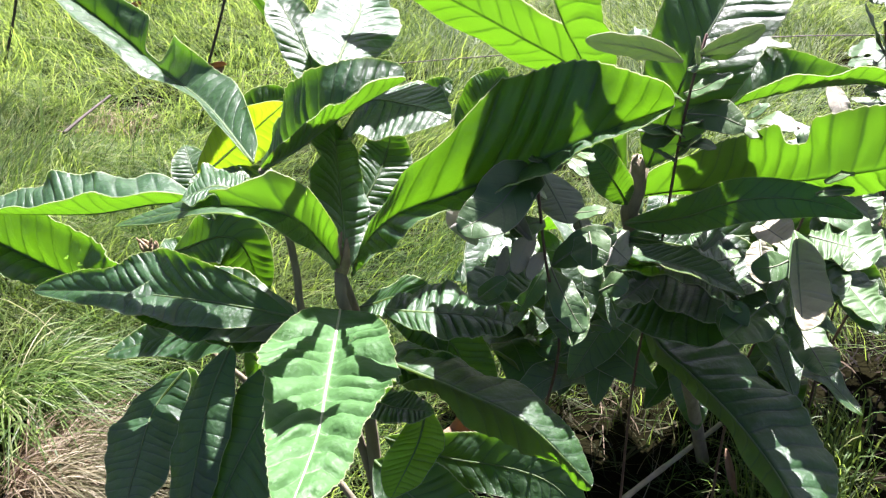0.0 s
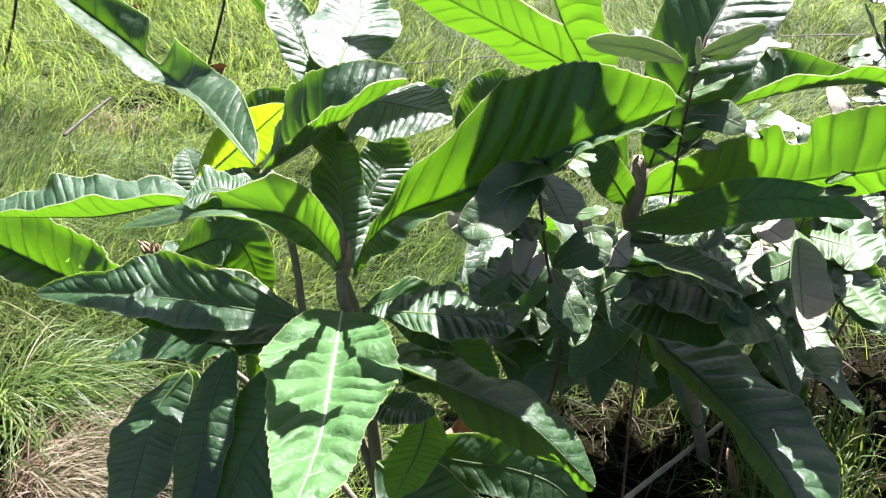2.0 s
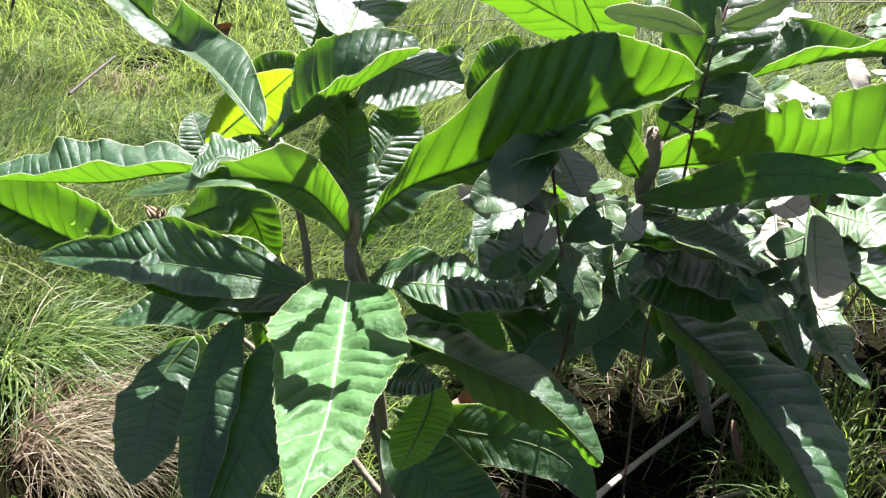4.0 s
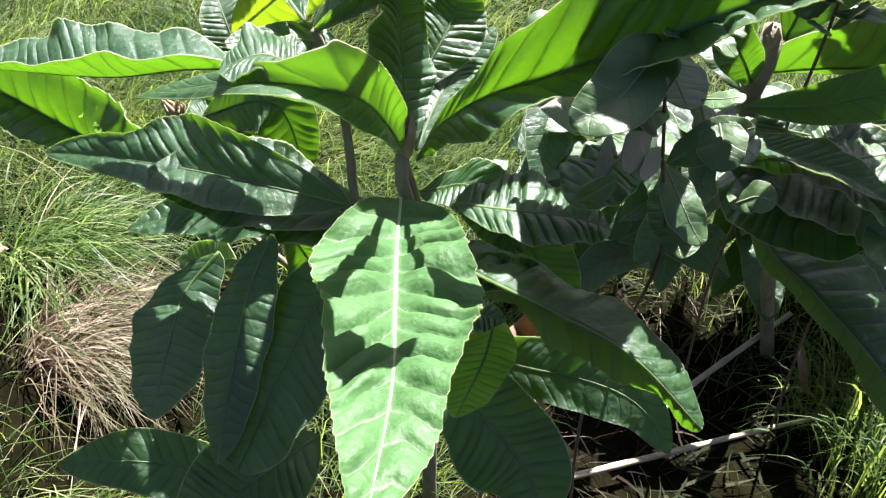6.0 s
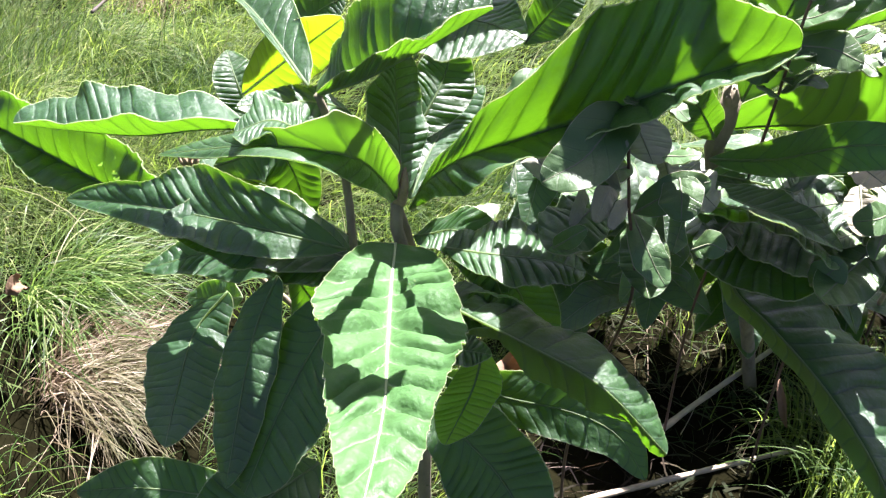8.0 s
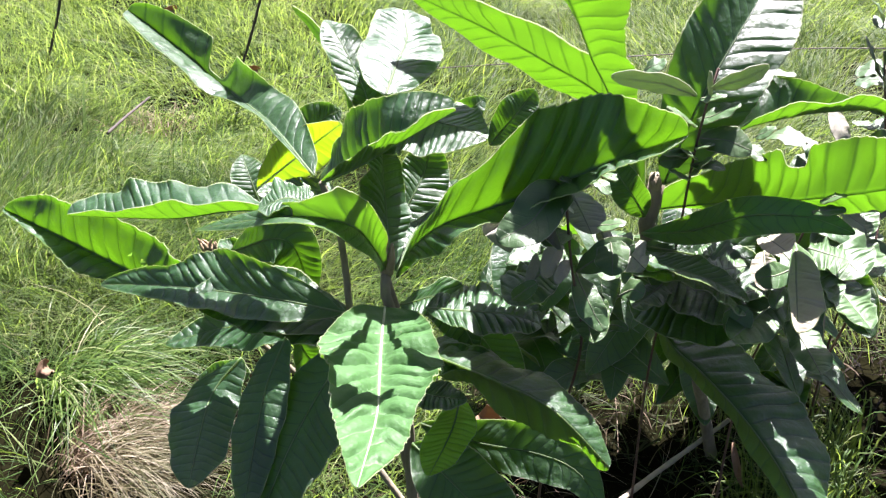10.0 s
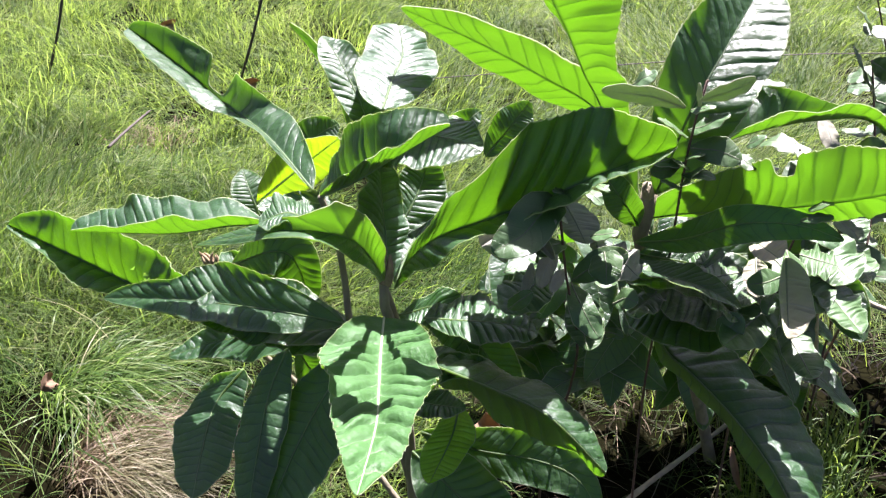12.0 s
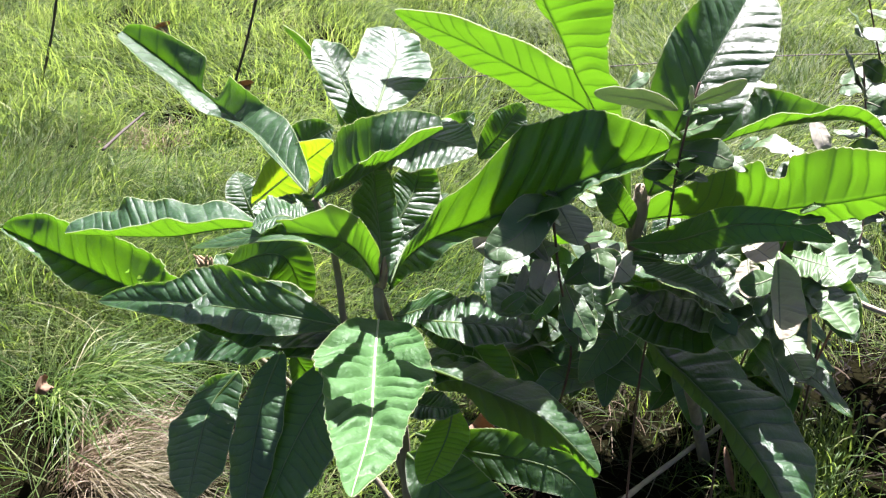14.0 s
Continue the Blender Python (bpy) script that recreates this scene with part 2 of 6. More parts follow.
def tube(points, r0, r1, sides=8, count=16, knots=0.0, power=1.0):
    """A tapering round stem along the points."""
    c = smooth_line(points, count)
    t = unit(np.gradient(c, axis=0))
    side = unit(np.cross(t, np.array([0.31, 0.17, 0.93])))
    up = np.cross(side, t)
    s = np.linspace(0, 1, count + 1) ** power
    r = (r0 + (r1 - r0) * s) * (1 + knots * np.sin(np.linspace(0, 37, count + 1)) * np.cos(np.linspace(0, 11, count + 1)))
    ang = np.linspace(0, 2 * math.pi, sides, endpoint=False)
    ring = np.cos(ang)[None, :, None] * side[:, None] + np.sin(ang)[None, :, None] * up[:, None]
    v = (c[:, None] + ring * r[:, None, None]).reshape(-1, 3)
    f = []
    for i in range(count):
        for j in range(sides):
            k = (j + 1) % sides
            f.append((i * sides + j, i * sides + k, (i + 1) * sides + k, (i + 1) * sides + j))
    f.append(tuple(range(sides))[::-1])
    f.append(tuple(count * sides + j for j in range(sides)))
    return v, f


def leaf_shell(points, normal, width, fold, curl, twist, nu, nv, peak, ridge, veins, slant, teeth, seed, notch=None, thick=0.001, lip=0.0):
    """A leaf blade with two faces: midrib points, the upper side's direction, breadth, fold of the halves, curl of the edges.
    The rows of the mesh run along the side veins."""
    rng = np.random.default_rng(seed)
    row = np.linspace(0, 1, nu + 1)
    v = np.linspace(-1, 1, 2 * nv + 1)
    v[0], v[1], v[-2], v[-1] = -1, -0.978, 0.978, 1
    a = np.abs(v)[None]
    along = row[:, None] + slant * 1.9 * a ** 0.8 * np.sqrt(row[:, None]) * (1 - row[:, None])
    fine = smooth_line(points, 160)
    grid = np.linspace(0, 1, 161)
    t = unit(np.gradient(fine, axis=0))
    n = np.array(normal, float)[None] * np.ones((161, 1))
    n = unit(n - (n * t).sum(1, keepdims=True) * t)
    s = np.cross(t, n)
    w = np.radians(twist) * (grid - 0.5)
    n, s = n * np.cos(w)[:, None] + s * np.sin(w)[:, None], s * np.cos(w)[:, None] - n * np.sin(w)[:, None]

    def take(field):
        return np.stack([np.interp(along, grid, field[:, k]) for k in range(3)], -1)

    c, n, s = take(fine), take(n), take(s)
    pa, pb = peak
    top_at = pa / (pa + pb)
    prof = along ** pa * (1 - along) ** pb / (top_at ** pa * (1 - top_at) ** pb) * width / 2 + 0.0012
    wav = rng.uniform(-1, 1, 8)
    drift = 0.35 * np.sin(row * 9 + wav[7] * 6)[:, None] + 0.22 * np.sin(row * 23 + wav[0] * 6)[:, None] * np.sign(v)[None]
    q = row[:, None] * veins + (drift + 0.12 * np.sign(v)[None]) * np.minimum(1, a * 2.2)
    edge = 1 + teeth * (np.mod(q * 2 + 0.1, 1.0) - 0.5) * a ** 6 * (row[:, None] > 0.15)
    edge = edge + 0.06 * np.sin(along * (9 + 4 * wav[3]) + wav[4] * 6) * v[None]
    half = prof * edge
    if notch:
        u0, u1, depth, side = notch
        bite = np.exp(-(((along - (u0 + u1) / 2) / ((u1 - u0) / 2)) ** 6))
        half = half * (1 - depth * bite * (np.sign(v)[None] == side))
    ang = np.radians(fold) * (1 - 0.25 * along)
    rise = half * (a * np.sin(ang) - curl * a ** 2)
    rise = rise + half * a ** 2 * (0.07 * np.sin(along * 15 + wav[0] * 6 + v[None] * 2) * (1 + wav[1]) + 0.055 * np.sin(along * 27 + wav[5] * 6 - v[None] * 3))
    strength = 1 + 0.45 * np.sin(row[:, None] * 11 + wav[6] * 6 + v[None]) * np.cos(row * 37 + wav[5] * 6)[:, None]
    puff = (np.minimum(1.0, np.abs(np.sin(math.pi * q)) * 1.25) ** 0.8 - 0.7) * ridge * half * a ** 0.7 * (1 - 0.8 * a ** 4) * np.minimum(1, row * 6)[:, None] * strength
    rise = rise + lip * half * np.clip((a - 0.84) / 0.16, 0, 1) ** 2
    lat = half * v[None] * np.cos(ang)
    p = c + s * lat[..., None] + n * (rise + puff + width * 0.03 * np.sin(along * 9 + wav[2] * 6))[..., None]
    low = p - n * thick
    cols = 2 * nv + 1
    top = np.arange((nu + 1) * cols).reshape(nu + 1, cols)
    quad = np.stack([top[:-1, :-1], top[1:, :-1], top[1:, 1:], top[:-1, 1:]], -1).reshape(-1, 4)
    m = nu // 2
    if np.dot(np.cross(p[m + 1, nv] - p[m, nv], p[m, nv + 1] - p[m, nv]), n[m, nv]) < 0:
        quad = quad[:, ::-1]
    under = quad[:, ::-1] + top.size
    loop = np.r_[top[:, 0], top[-1, 1:], top[-2::-1, -1], top[0, -2:0:-1]]
    nxt = np.roll(loop, -1)
    rim = np.stack([loop, nxt, nxt + top.size, loop + top.size], -1)
    verts = np.vstack([p.reshape(-1, 3), low.reshape(-1, 3)])
    faces = np.vstack([quad, under, rim])
    band = np.zeros((nu, 2 * nv))
    band[:, 0] = band[:, -1] = 2
    face = band.ravel()
    slots = np.r_[face, np.maximum(face, 1), np.full(len(rim), 2)]
    uv = np.stack([(q / veins).ravel(), np.tile((v + 1) / 2, nu + 1)], -1)
    return verts, faces, slots, np.vstack([uv, uv]), p[:, nv]


LEAF_COUNT = [0]


def loquat_leaf(plant, points, normal, width, fold=15, curl=0.1, twist=0, ridge=0.09, mats=None, peak=(0.85, 0.78), rough=False, label="", notch=None, teeth=0.028, rib=None, lip=0.05):
    """A long ribbed leaf with toothed edge, under a plant."""
    LEAF_COUNT[0] += 1
    base = np.array(points[0], float)
    mats = (*(mats or (M_TOP, M_UNDER)), M_RIM)
    v, f, slots, uv, mid = leaf_shell(points, normal, width, fold, curl, twist, 39 if rough else 128, 5 if rough else 9, peak, ridge, VEINS, SLANT, teeth, 100 + LEAF_COUNT[0], notch, 0.001, lip)
    ob = mesh_part("leaf", v - base, f, mats, plant, base - np.array(plant.location), label, slots, uv)
    tv, tf = tube(mid - base, 0.0014, 0.0004, 6, 22)
    mesh_part("midrib", tv, tf, rib or M_RIB, ob)
    return ob


def half_vectors(stations, along, size):
    """Side vectors of a half-blade at each place along the midrib, between the given stations."""
    at = [u for u, _ in stations]
    return np.stack([np.interp(along, at, [w[k] for _, w in stations]) for k in range(3)], -1) * size[..., None]


def ribbed_leaf(plant, points, left, right, up, shape=(0.7, 0.7), ridge=0.1, veins=16.0, teeth=0.03, lip=0.04, bow=0.06, notch=None, mats=None, rib=None, label=""):
    """A long quilted leaf whose two halves each lean their own way: midrib, side vectors of both halves, and the upper side's direction."""
    LEAF_COUNT[0] += 1
    lrng = np.random.default_rng(900 + LEAF_COUNT[0])
    nu, nv, thick = 150, 11, 0.0009
    base = np.array(points[0], float)
    row = np.linspace(0, 1, nu + 1)
    v = np.linspace(-1, 1, 2 * nv + 1)
    v[1], v[-2] = -0.988, 0.988
    a = np.abs(v)[None]
    along = row[:, None] + 0.30 * a ** 0.8 * np.sqrt(row[:, None]) * (1 - row[:, None]) - 0.10 * a * np.sin(math.pi * row[:, None]) * (1 - row[:, None])
    along = np.clip(along, 0, 1)
    grid = np.linspace(0, 1, 161)
    fine = smooth_line(points, 160)
    tan = unit(np.gradient(fine, axis=0))

    def take(field):
        return np.stack([np.interp(along, grid, field[:, k]) for k in range(3)], -1)

    c, t = take(fine), take(tan)
    wav = lrng.uniform(-1, 1, 10)
    drift = 0.30 * np.sin(row * 9 + wav[7] * 6)[:, None] + 0.2 * np.sin(row * 21 + wav[0] * 6)[:, None] * np.sign(v)[None]
    q = row[:, None] * veins + (drift + 0.15 * np.sign(v)[None]) * np.minimum(1, a * 2.2)
    pa, pb = shape
    top_at = pa / (pa + pb)
    prof = along ** pa * (1 - along) ** pb / (top_at ** pa * (1 - top_at) ** pb)
    prof = prof * (1 + teeth * (np.mod(q * 2 + 0.1, 1.0) - 0.5) * a ** 6 * (row[:, None] > 0.12))
    prof = prof * (1 + 0.05 * np.sin(along * (11 + 4 * wav[3]) + wav[4] * 6) * v[None]) + 0.012
    if notch:
        u0, u1, depth, side = notch
        bite = np.exp(-(((along - (u0 + u1) / 2) / ((u1 - u0) / 2)) ** 6))
        prof = prof * (1 - depth * bite * (np.sign(v)[None] == side))
    lat = np.where((v < 0)[None, :, None], half_vectors(left, along, prof), half_vectors(right, along, prof))
    half = np.linalg.norm(lat, axis=-1)
    n = unit(np.cross(t, lat + 1e-7))
    n = n * np.sign((n * np.array(up, float)).sum(-1, keepdims=True))
    n[:, nv] = unit(n[:, nv - 1] + n[:, nv + 1])
    cell = np.abs(np.sin(math.pi * q))
    strength = 1 + 0.4 * np.sin(row[:, None] * 11 + wav[6] * 6 + 1.5 * v[None]) * np.cos(row * 31 + wav[5] * 6)[:, None]
    puff = (np.minimum(1.0, cell * 1.3) ** 0.75 - 0.7) * ridge * half * np.minimum(1, a * 2.5) * (1 - 0.75 * a ** 5) * np.minimum(1, row * 7)[:, None] * strength
    dent = ridge * 0.10 * half * a * np.sin(q * 19 + v[None] * 23 + wav[8] * 6) * np.sin(v[None] * 17 + q * 5 + wav[9] * 6)
    wave = half * a ** 2 * (0.075 * np.sin(along * 15 + wav[0] * 6 + v[None] * 2) * (1 + wav[1]) + 0.05 * np.sin(along * 29 + wav[5] * 6 - v[None] * 3))
    rise = puff + dent + wave + half * bow * np.sin(math.pi * a) + lip * half * np.clip((a - 0.84) / 0.16, 0, 1) ** 2
    p = c + lat * a[..., None] + n * rise[..., None]
    low = p - n * thick
    cols = 2 * nv + 1
    top = np.arange((nu + 1) * cols).reshape(nu + 1, cols)
    quad = np.stack([top[:-1, :-1], top[1:, :-1], top[1:, 1:], top[:-1, 1:]], -1).reshape(-1, 4)
    m = nu // 2
    if np.dot(np.cross(p[m + 2, nv] - p[m, nv], p[m, nv + 1] - p[m, nv]), n[m, nv + 1]) < 0:
        quad = quad[:, ::-1]
    under = quad[:, ::-1] + top.size
    loop = np.r_[top[:, 0], top[-1, 1:], top[-2::-1, -1], top[0, -2:0:-1]]
    nxt = np.roll(loop, -1)
    edge = np.stack([loop, nxt, nxt + top.size, loop + top.size], -1)
    band = np.zeros((nu, 2 * nv))
    band[:, 0] = band[:, -1] = 2
    face = band.ravel()
    slots = np.r_[face, np.maximum(face, 1), np.full(len(edge), 2)]
    uv = np.stack([(q / VEINS).ravel(), np.tile((v + 1) / 2, nu + 1)], -1)
    ob = mesh_part("leaf", np.vstack([p.reshape(-1, 3), low.reshape(-1, 3)]) - base, np.vstack([quad, under, edge]), (*(mats or (M_TOP, M_UNDER)), M_RIM), plant, base - np.array(plant.location), label, slots, np.vstack([uv, uv]))
    tv, tf = tube(p[:, nv] - base, 0.0015, 0.0003, 6, 30)
    mesh_part("midrib", tv, tf, rib or M_RIB, ob)
    return ob


def grey_leaf(plant, points, normal, width, fold=12, curl=0.15, twist=0, flip=False, label=""):
    """A small oval leathery leaf, felted beneath."""
    LEAF_COUNT[0] += 1
    base = np.array(points[0], float)
    v, f, slots, uv, mid = leaf_shell(points, normal, width, fold, curl, twist, 20, 5, (0.75, 0.6), 0.05, 7, 0.3, 0.0, 100 + LEAF_COUNT[0])
    ob = mesh_part("leaf", v - base, f, (M_GREY_TOP, M_GREY_UNDER, M_GREY_RIM), plant, base - np.array(plant.location), label, slots, uv)
    tv, tf = tube(mid - base, 0.0010, 0.0003, 5, 12)
    mesh_part("midrib", tv, tf, M_GREYRIB, ob)
    return ob


def stem_part(plant, name, points, r0, r1, mat, label="", knots=0.06):
    base = np.array(points[0], float)
    v, f = tube(np.array(points) - base, r0, r1, 9, 26, knots)
    return mesh_part(name, v, f, mat, plant, base - np.array(plant.location), label)


def bud_part(plant, base, tip, radius, mat=None):
    """A downy shoot tip: a pointed spindle of overlapping scales."""
    b, e = np.array(base, float), np.array(tip, float)
    ax = unit(e - b)
    side = unit(np.cross(ax, np.array([0.3, 0.9, 0.2])))
    verts, faces = [], []
    for k in range(4):
        ang = k * 2.4
        out = side * math.cos(ang) + np.cross(ax, side) * math.sin(ang)
        pts = [(out * radius * 0.2), (e - b) * 0.45 + out * radius * 0.9, (e - b) * (1.0 - 0.1 * k) + out * radius * 0.5]
        tv, tf = tube(pts, radius * 0.75, radius * 0.12, 7, 10, 0.0, 1.6)
        faces += [tuple(i + len(verts) for i in q) for q in tf]
        verts += [tuple(x) for x in tv]
    return mesh_part("bud", verts, faces, mat or M_BUD, plant, b - np.array(plant.location), "downy brown shoot tip")


def dead_leaf(points, normal, width, label):
    """A curled brown leaf lying or hanging in the grass."""
    LEAF_COUNT[0] += 1
    v, f, slots, uv, mid = leaf_shell(points, normal, width, 30, -0.3, 60, 24, 5, (0.8, 0.8), 0.15, 8, 0.2, 0.1, 500 + LEAF_COUNT[0])
    return tagged(mesh_part("dead_leaf", v, f, M_DEAD, uvs=uv), label, "leaf", "dead leaves")


def plant_root(name, at, label, category, group=""):
    ob = new(name)
    ob.empty_display_size = 0.05
    ob.location = at
    return tagged(ob, label, category, group)


def ground_z(x, y):
    """Height of the soil."""
    x, y = np.asarray(x, float), np.asarray(y, float)
    return -0.15 - 0.06 * np.clip(x, -1.5, 1.5) - 0.03 * np.clip(y - 1.2, -1, 6) + 0.025 * np.sin(3.1 * x + 1.3) * np.cos(2.7 * y) + 0.012 * np.sin(9 * x + 2 * y)


def ribbons(roots, heading, length, rise, width, droop, segs, rng, kink=0.15):
    """Grass blades: tapering strips that start at roots, rise and bend over towards heading."""
    k = len(roots)
    s = np.linspace(0, 1, segs + 1)[None, :, None]
    h = np.stack([np.cos(heading), np.sin(heading), np.zeros(k)], -1)[:, None]
    side = np.stack([-np.sin(heading), np.cos(heading), np.zeros(k)], -1)[:, None]
    ln, rs, dr = length[:, None, None], rise[:, None, None], droop[:, None, None]
    bend = rng.normal(0, kink, (k, 1, 1))
    line = roots[:, None] + h * ln * (s * (1 - rs) + 0.25 * rs * s ** 2) + np.array([0, 0, 1.0]) * ln * (rs * s - dr * s ** 2) + side * ln * bend * s ** 2
    yaw = rng.uniform(0, 6.283, (k, 1))
    across = np.stack([np.cos(yaw), np.sin(yaw), rng.uniform(-0.4, 0.4, (k, 1))], -1)
    taper = (1 - 0.85 * s ** 1.5) * width[:, None, None] / 2
    v = np.stack([line - across * taper, line + across * taper], 2).reshape(-1, 3)
    one = np.arange(segs)[:, None] * 2 + np.array([0, 1, 3, 2])[None]
    f = (np.arange(k)[:, None, None] * (segs + 1) * 2 + one[None]).reshape(-1, 4)
    return v, f


def blades_object(name, parts, mat, label):
    """One object out of many strips."""
    verts = np.vstack([p[0] for p in parts])
    shift, faces = 0, []
    for v, f in parts:
        faces.append(f + shift)
        shift += len(v)
    faces = np.vstack(faces).astype(np.int32)
    me = bpy.data.meshes.new(name)
    me.vertices.add(len(verts))
    me.vertices.foreach_set("co", verts.astype(np.float32).ravel())
    me.loops.add(faces.size)
    me.loops.foreach_set("vertex_index", faces.ravel())
    me.polygons.add(len(faces))
    me.polygons.foreach_set("loop_start", np.arange(0, faces.size, 4, dtype=np.int32))
    me.polygons.foreach_set("loop_total", np.full(len(faces), 4, dtype=np.int32))
    me.polygons.foreach_set("use_smooth", np.ones(len(faces), dtype=bool))
    me.materials.append(mat)
    me.update()
    me.validate()
    return tagged(new(name, me), label, "grass", kind="stuff")


# ------------------------------------------------------------------ ground
near_x, near_y = np.linspace(-4.5, 4.5, 91), np.linspace(-3, 7, 101)
xs = np.r_[-400, -120, -40, -14, near_x, 14, 40, 120, 400]
ys = np.r_[-400, -120, -40, -12, near_y, 16, 40, 120, 400]
gx, gy = np.meshgrid(xs, ys, indexing="ij")
gv = np.stack([gx, gy, ground_z(gx, gy)], -1).reshape(-1, 3)
gi = np.arange(gx.size).reshape(gx.shape)
gf = np.stack([gi[:-1, :-1], gi[1:, :-1], gi[1:, 1:], gi[:-1, 1:]], -1).reshape(-1, 4)
tagged(mesh_part("ground", gv, gf, M_SOIL), "soil and thatch beneath the long grass, coloured near-black for shade", "ground", kind="structure")

# grass: clumps that lean over and tangle
rng = np.random.default_rng(7)

CLEAR = [(-0.518, 1.079, 0.22), (-0.486, 1.013, 0.22), (0.28, 0.92, 0.26), (0.04, 0.74, 0.14), (0.5, 1.05, 0.14), (0.78, 1.12, 0.30), (0.92, 1.28, 0.18), (0.45, 0.75, 0.2), (0.30, 1.20, 0.14)]        # where tussocks stand, and where bare dark soil stands in for shade


def meadow(name, count, x0, x1, y0, y1, per, wide, label, mat, clear=True, segs=4, loose=0.055, reach=1.0):
    parts = []
    hubs = np.stack([rng.uniform(x0, x1, count), rng.uniform(y0, y1, count)], -1)
    for cx, cy, r in CLEAR if clear else ():
        hubs = hubs[np.hypot((hubs[:, 0] - cx), (hubs[:, 1] - cy)) > r]
    count = len(hubs)
    lean = 0.2 + 1.5 * np.sin(hubs[:, 0] * 2.3 + 0.9 * np.sin(hubs[:, 1] * 2.9)) + 1.1 * np.cos(hubs[:, 1] * 3.7 + hubs[:, 0] * 1.3) + rng.normal(0, 0.55, count)
    size = rng.uniform(0.7, 1.3, count)
    stand = rng.uniform(0.55, 1.15, count)
    hub = np.repeat(np.arange(count), per)
    k = len(hub)
    spread = rng.normal(0, loose, (k, 2))
    root = hubs[hub] + spread
    roots = np.column_stack([root, ground_z(root[:, 0], root[:, 1]) - 0.01])
    heading = lean[hub] + rng.normal(0, 0.6, k)
    length = rng.uniform(0.07, 0.25, k) * size[hub] * reach
    rise = rng.uniform(0.5, 1.0, k) * stand[hub]
    droop = rise * rng.uniform(0.25, 0.85, k)
    width = rng.uniform(0.7, 1.3, k) * wide
    parts.append(ribbons(roots, heading, length, rise, width, droop, segs, rng))
    return blades_object(name, parts, mat, label)


meadow("meadow_grass", 800, -1.5, 1.65, 0.45, 2.4, 120, 0.0019, "long fine green meadow grass leaning over in clumps", M_GRASS)
meadow("meadow_grass", 900, -2.2, 2.3, 2.3, 4.3, 110, 0.0026, "sunlit long meadow grass stretching away in tangled clumps", M_GRASS, reach=1.3)
# denser, darker green blades over two parts of the meadow
meadow("dark_grass", 170, -1.45, -0.42, 1.20, 2.05, 115, 0.0019, "dense dark green blades among the meadow grass", M_DARK_GRASS, reach=1.25)
meadow("dark_grass", 60, -0.30, 0.35, 1.25, 1.75, 100, 0.0019, "dense dark green blades among the meadow grass", M_DARK_GRASS)
for x0, x1, y0, y1, count in ((-7, -1.4, -5, 2.3, 350), (1.55, 7, -5, 2.3, 350), (-1.5, 1.65, -5, 0.4, 160), (-7, -2.1, 2.3, 9, 290), (2.2, 7, 2.3, 9, 290), (-2.2, 2.3, 4.2, 9, 200)):
    meadow("meadow_grass", count * 2, x0, x1, y0, y1, 44, 0.010, "open meadow grass round the shrubs", M_GRASS, False, 2, 0.14, 1.6)


def tussock(name, hub, toward, fan, count, reach, tall, mat, label, wide=0.002):
    """A combed-over grass clump: fibres from one hub, bent over to one side."""
    h = rng.normal(toward, fan, count)
    root = np.array(hub)[None] + rng.normal(0, 0.022, (count, 2)) + np.stack([np.cos(h), np.sin(h)], -1) * rng.uniform(0, 0.10, (count, 1))
    roots = np.column_stack([root, ground_z(root[:, 0], root[:, 1])])
    ln = rng.uniform(0.55, 1.1, count) * reach
    rs = rng.uniform(0.55, 0.95, count) * tall
    v, f = ribbons(roots, h, ln, rs, rng.uniform(0.7, 1.25, count) * wide, rs * rng.uniform(0.7, 1.05, count), 7, rng, 0.22)
    return blades_object(name, [(v, f)], mat, label)


def litter(name, count, x0, x1, y0, y1, mat, label):
    """Scraps of dead leaf and stem lying on the soil."""
    root = np.stack([rng.uniform(x0, x1, count), rng.uniform(y0, y1, count)], -1)
    roots = np.column_stack([root, ground_z(root[:, 0], root[:, 1]) + rng.uniform(0.002, 0.02, count)])
    v, f = ribbons(roots, rng.uniform(0, 6.283, count), rng.uniform(0.03, 0.11, count), rng.uniform(0.05, 0.3, count), rng.uniform(0.0015, 0.006, count), rng.uniform(0.05, 0.3, count), 4, rng, 0.3)
    return blades_object(name, [(v, f)], mat, label)


litter("shade_dark_litter", 3200, -0.35, 1.15, 0.55, 1.6, M_LITTER, "scraps of dead leaves and stems on soil, browns darkened for shade")

tussock("grass_tussock", (-0.650, 1.130), 0.10, 0.65, 800, 0.33, 0.90, M_TUFT, "bright green grass tussock combed over to one side", 0.0030)
tussock("dry_grass_tussock", (-0.560, 0.965), 0.35, 0.50, 1500, 0.27, 0.85, M_STRAW, "dead straw-coloured grass tussock lying over to one side", 0.0024)
tussock("grass_tussock", (0.514, 0.858), 1.20, 0.50, 100, 0.30, 1.25, M_GRASS, "upright fine green grass tussock", 0.003)
tussock("grass_tussock", (0.517, 0.946), 1.90, 0.50, 100, 0.30, 1.25, M_GRASS, "upright fine green grass tussock", 0.003)
tussock("grass_tussock", (0.598, 1.003), 1.60, 0.50, 100, 0.30, 1.25, M_GRASS, "upright fine green grass tussock", 0.003)
tussock("grass_tussock", (0.603, 0.946), 1.70, 0.50, 100, 0.30, 1.25, M_GRASS, "upright fine green grass tussock", 0.003)
tussock("grass_tussock", (0.562, 0.858), 1.50, 0.50, 100, 0.30, 1.25, M_GRASS, "upright fine green grass tussock", 0.003)
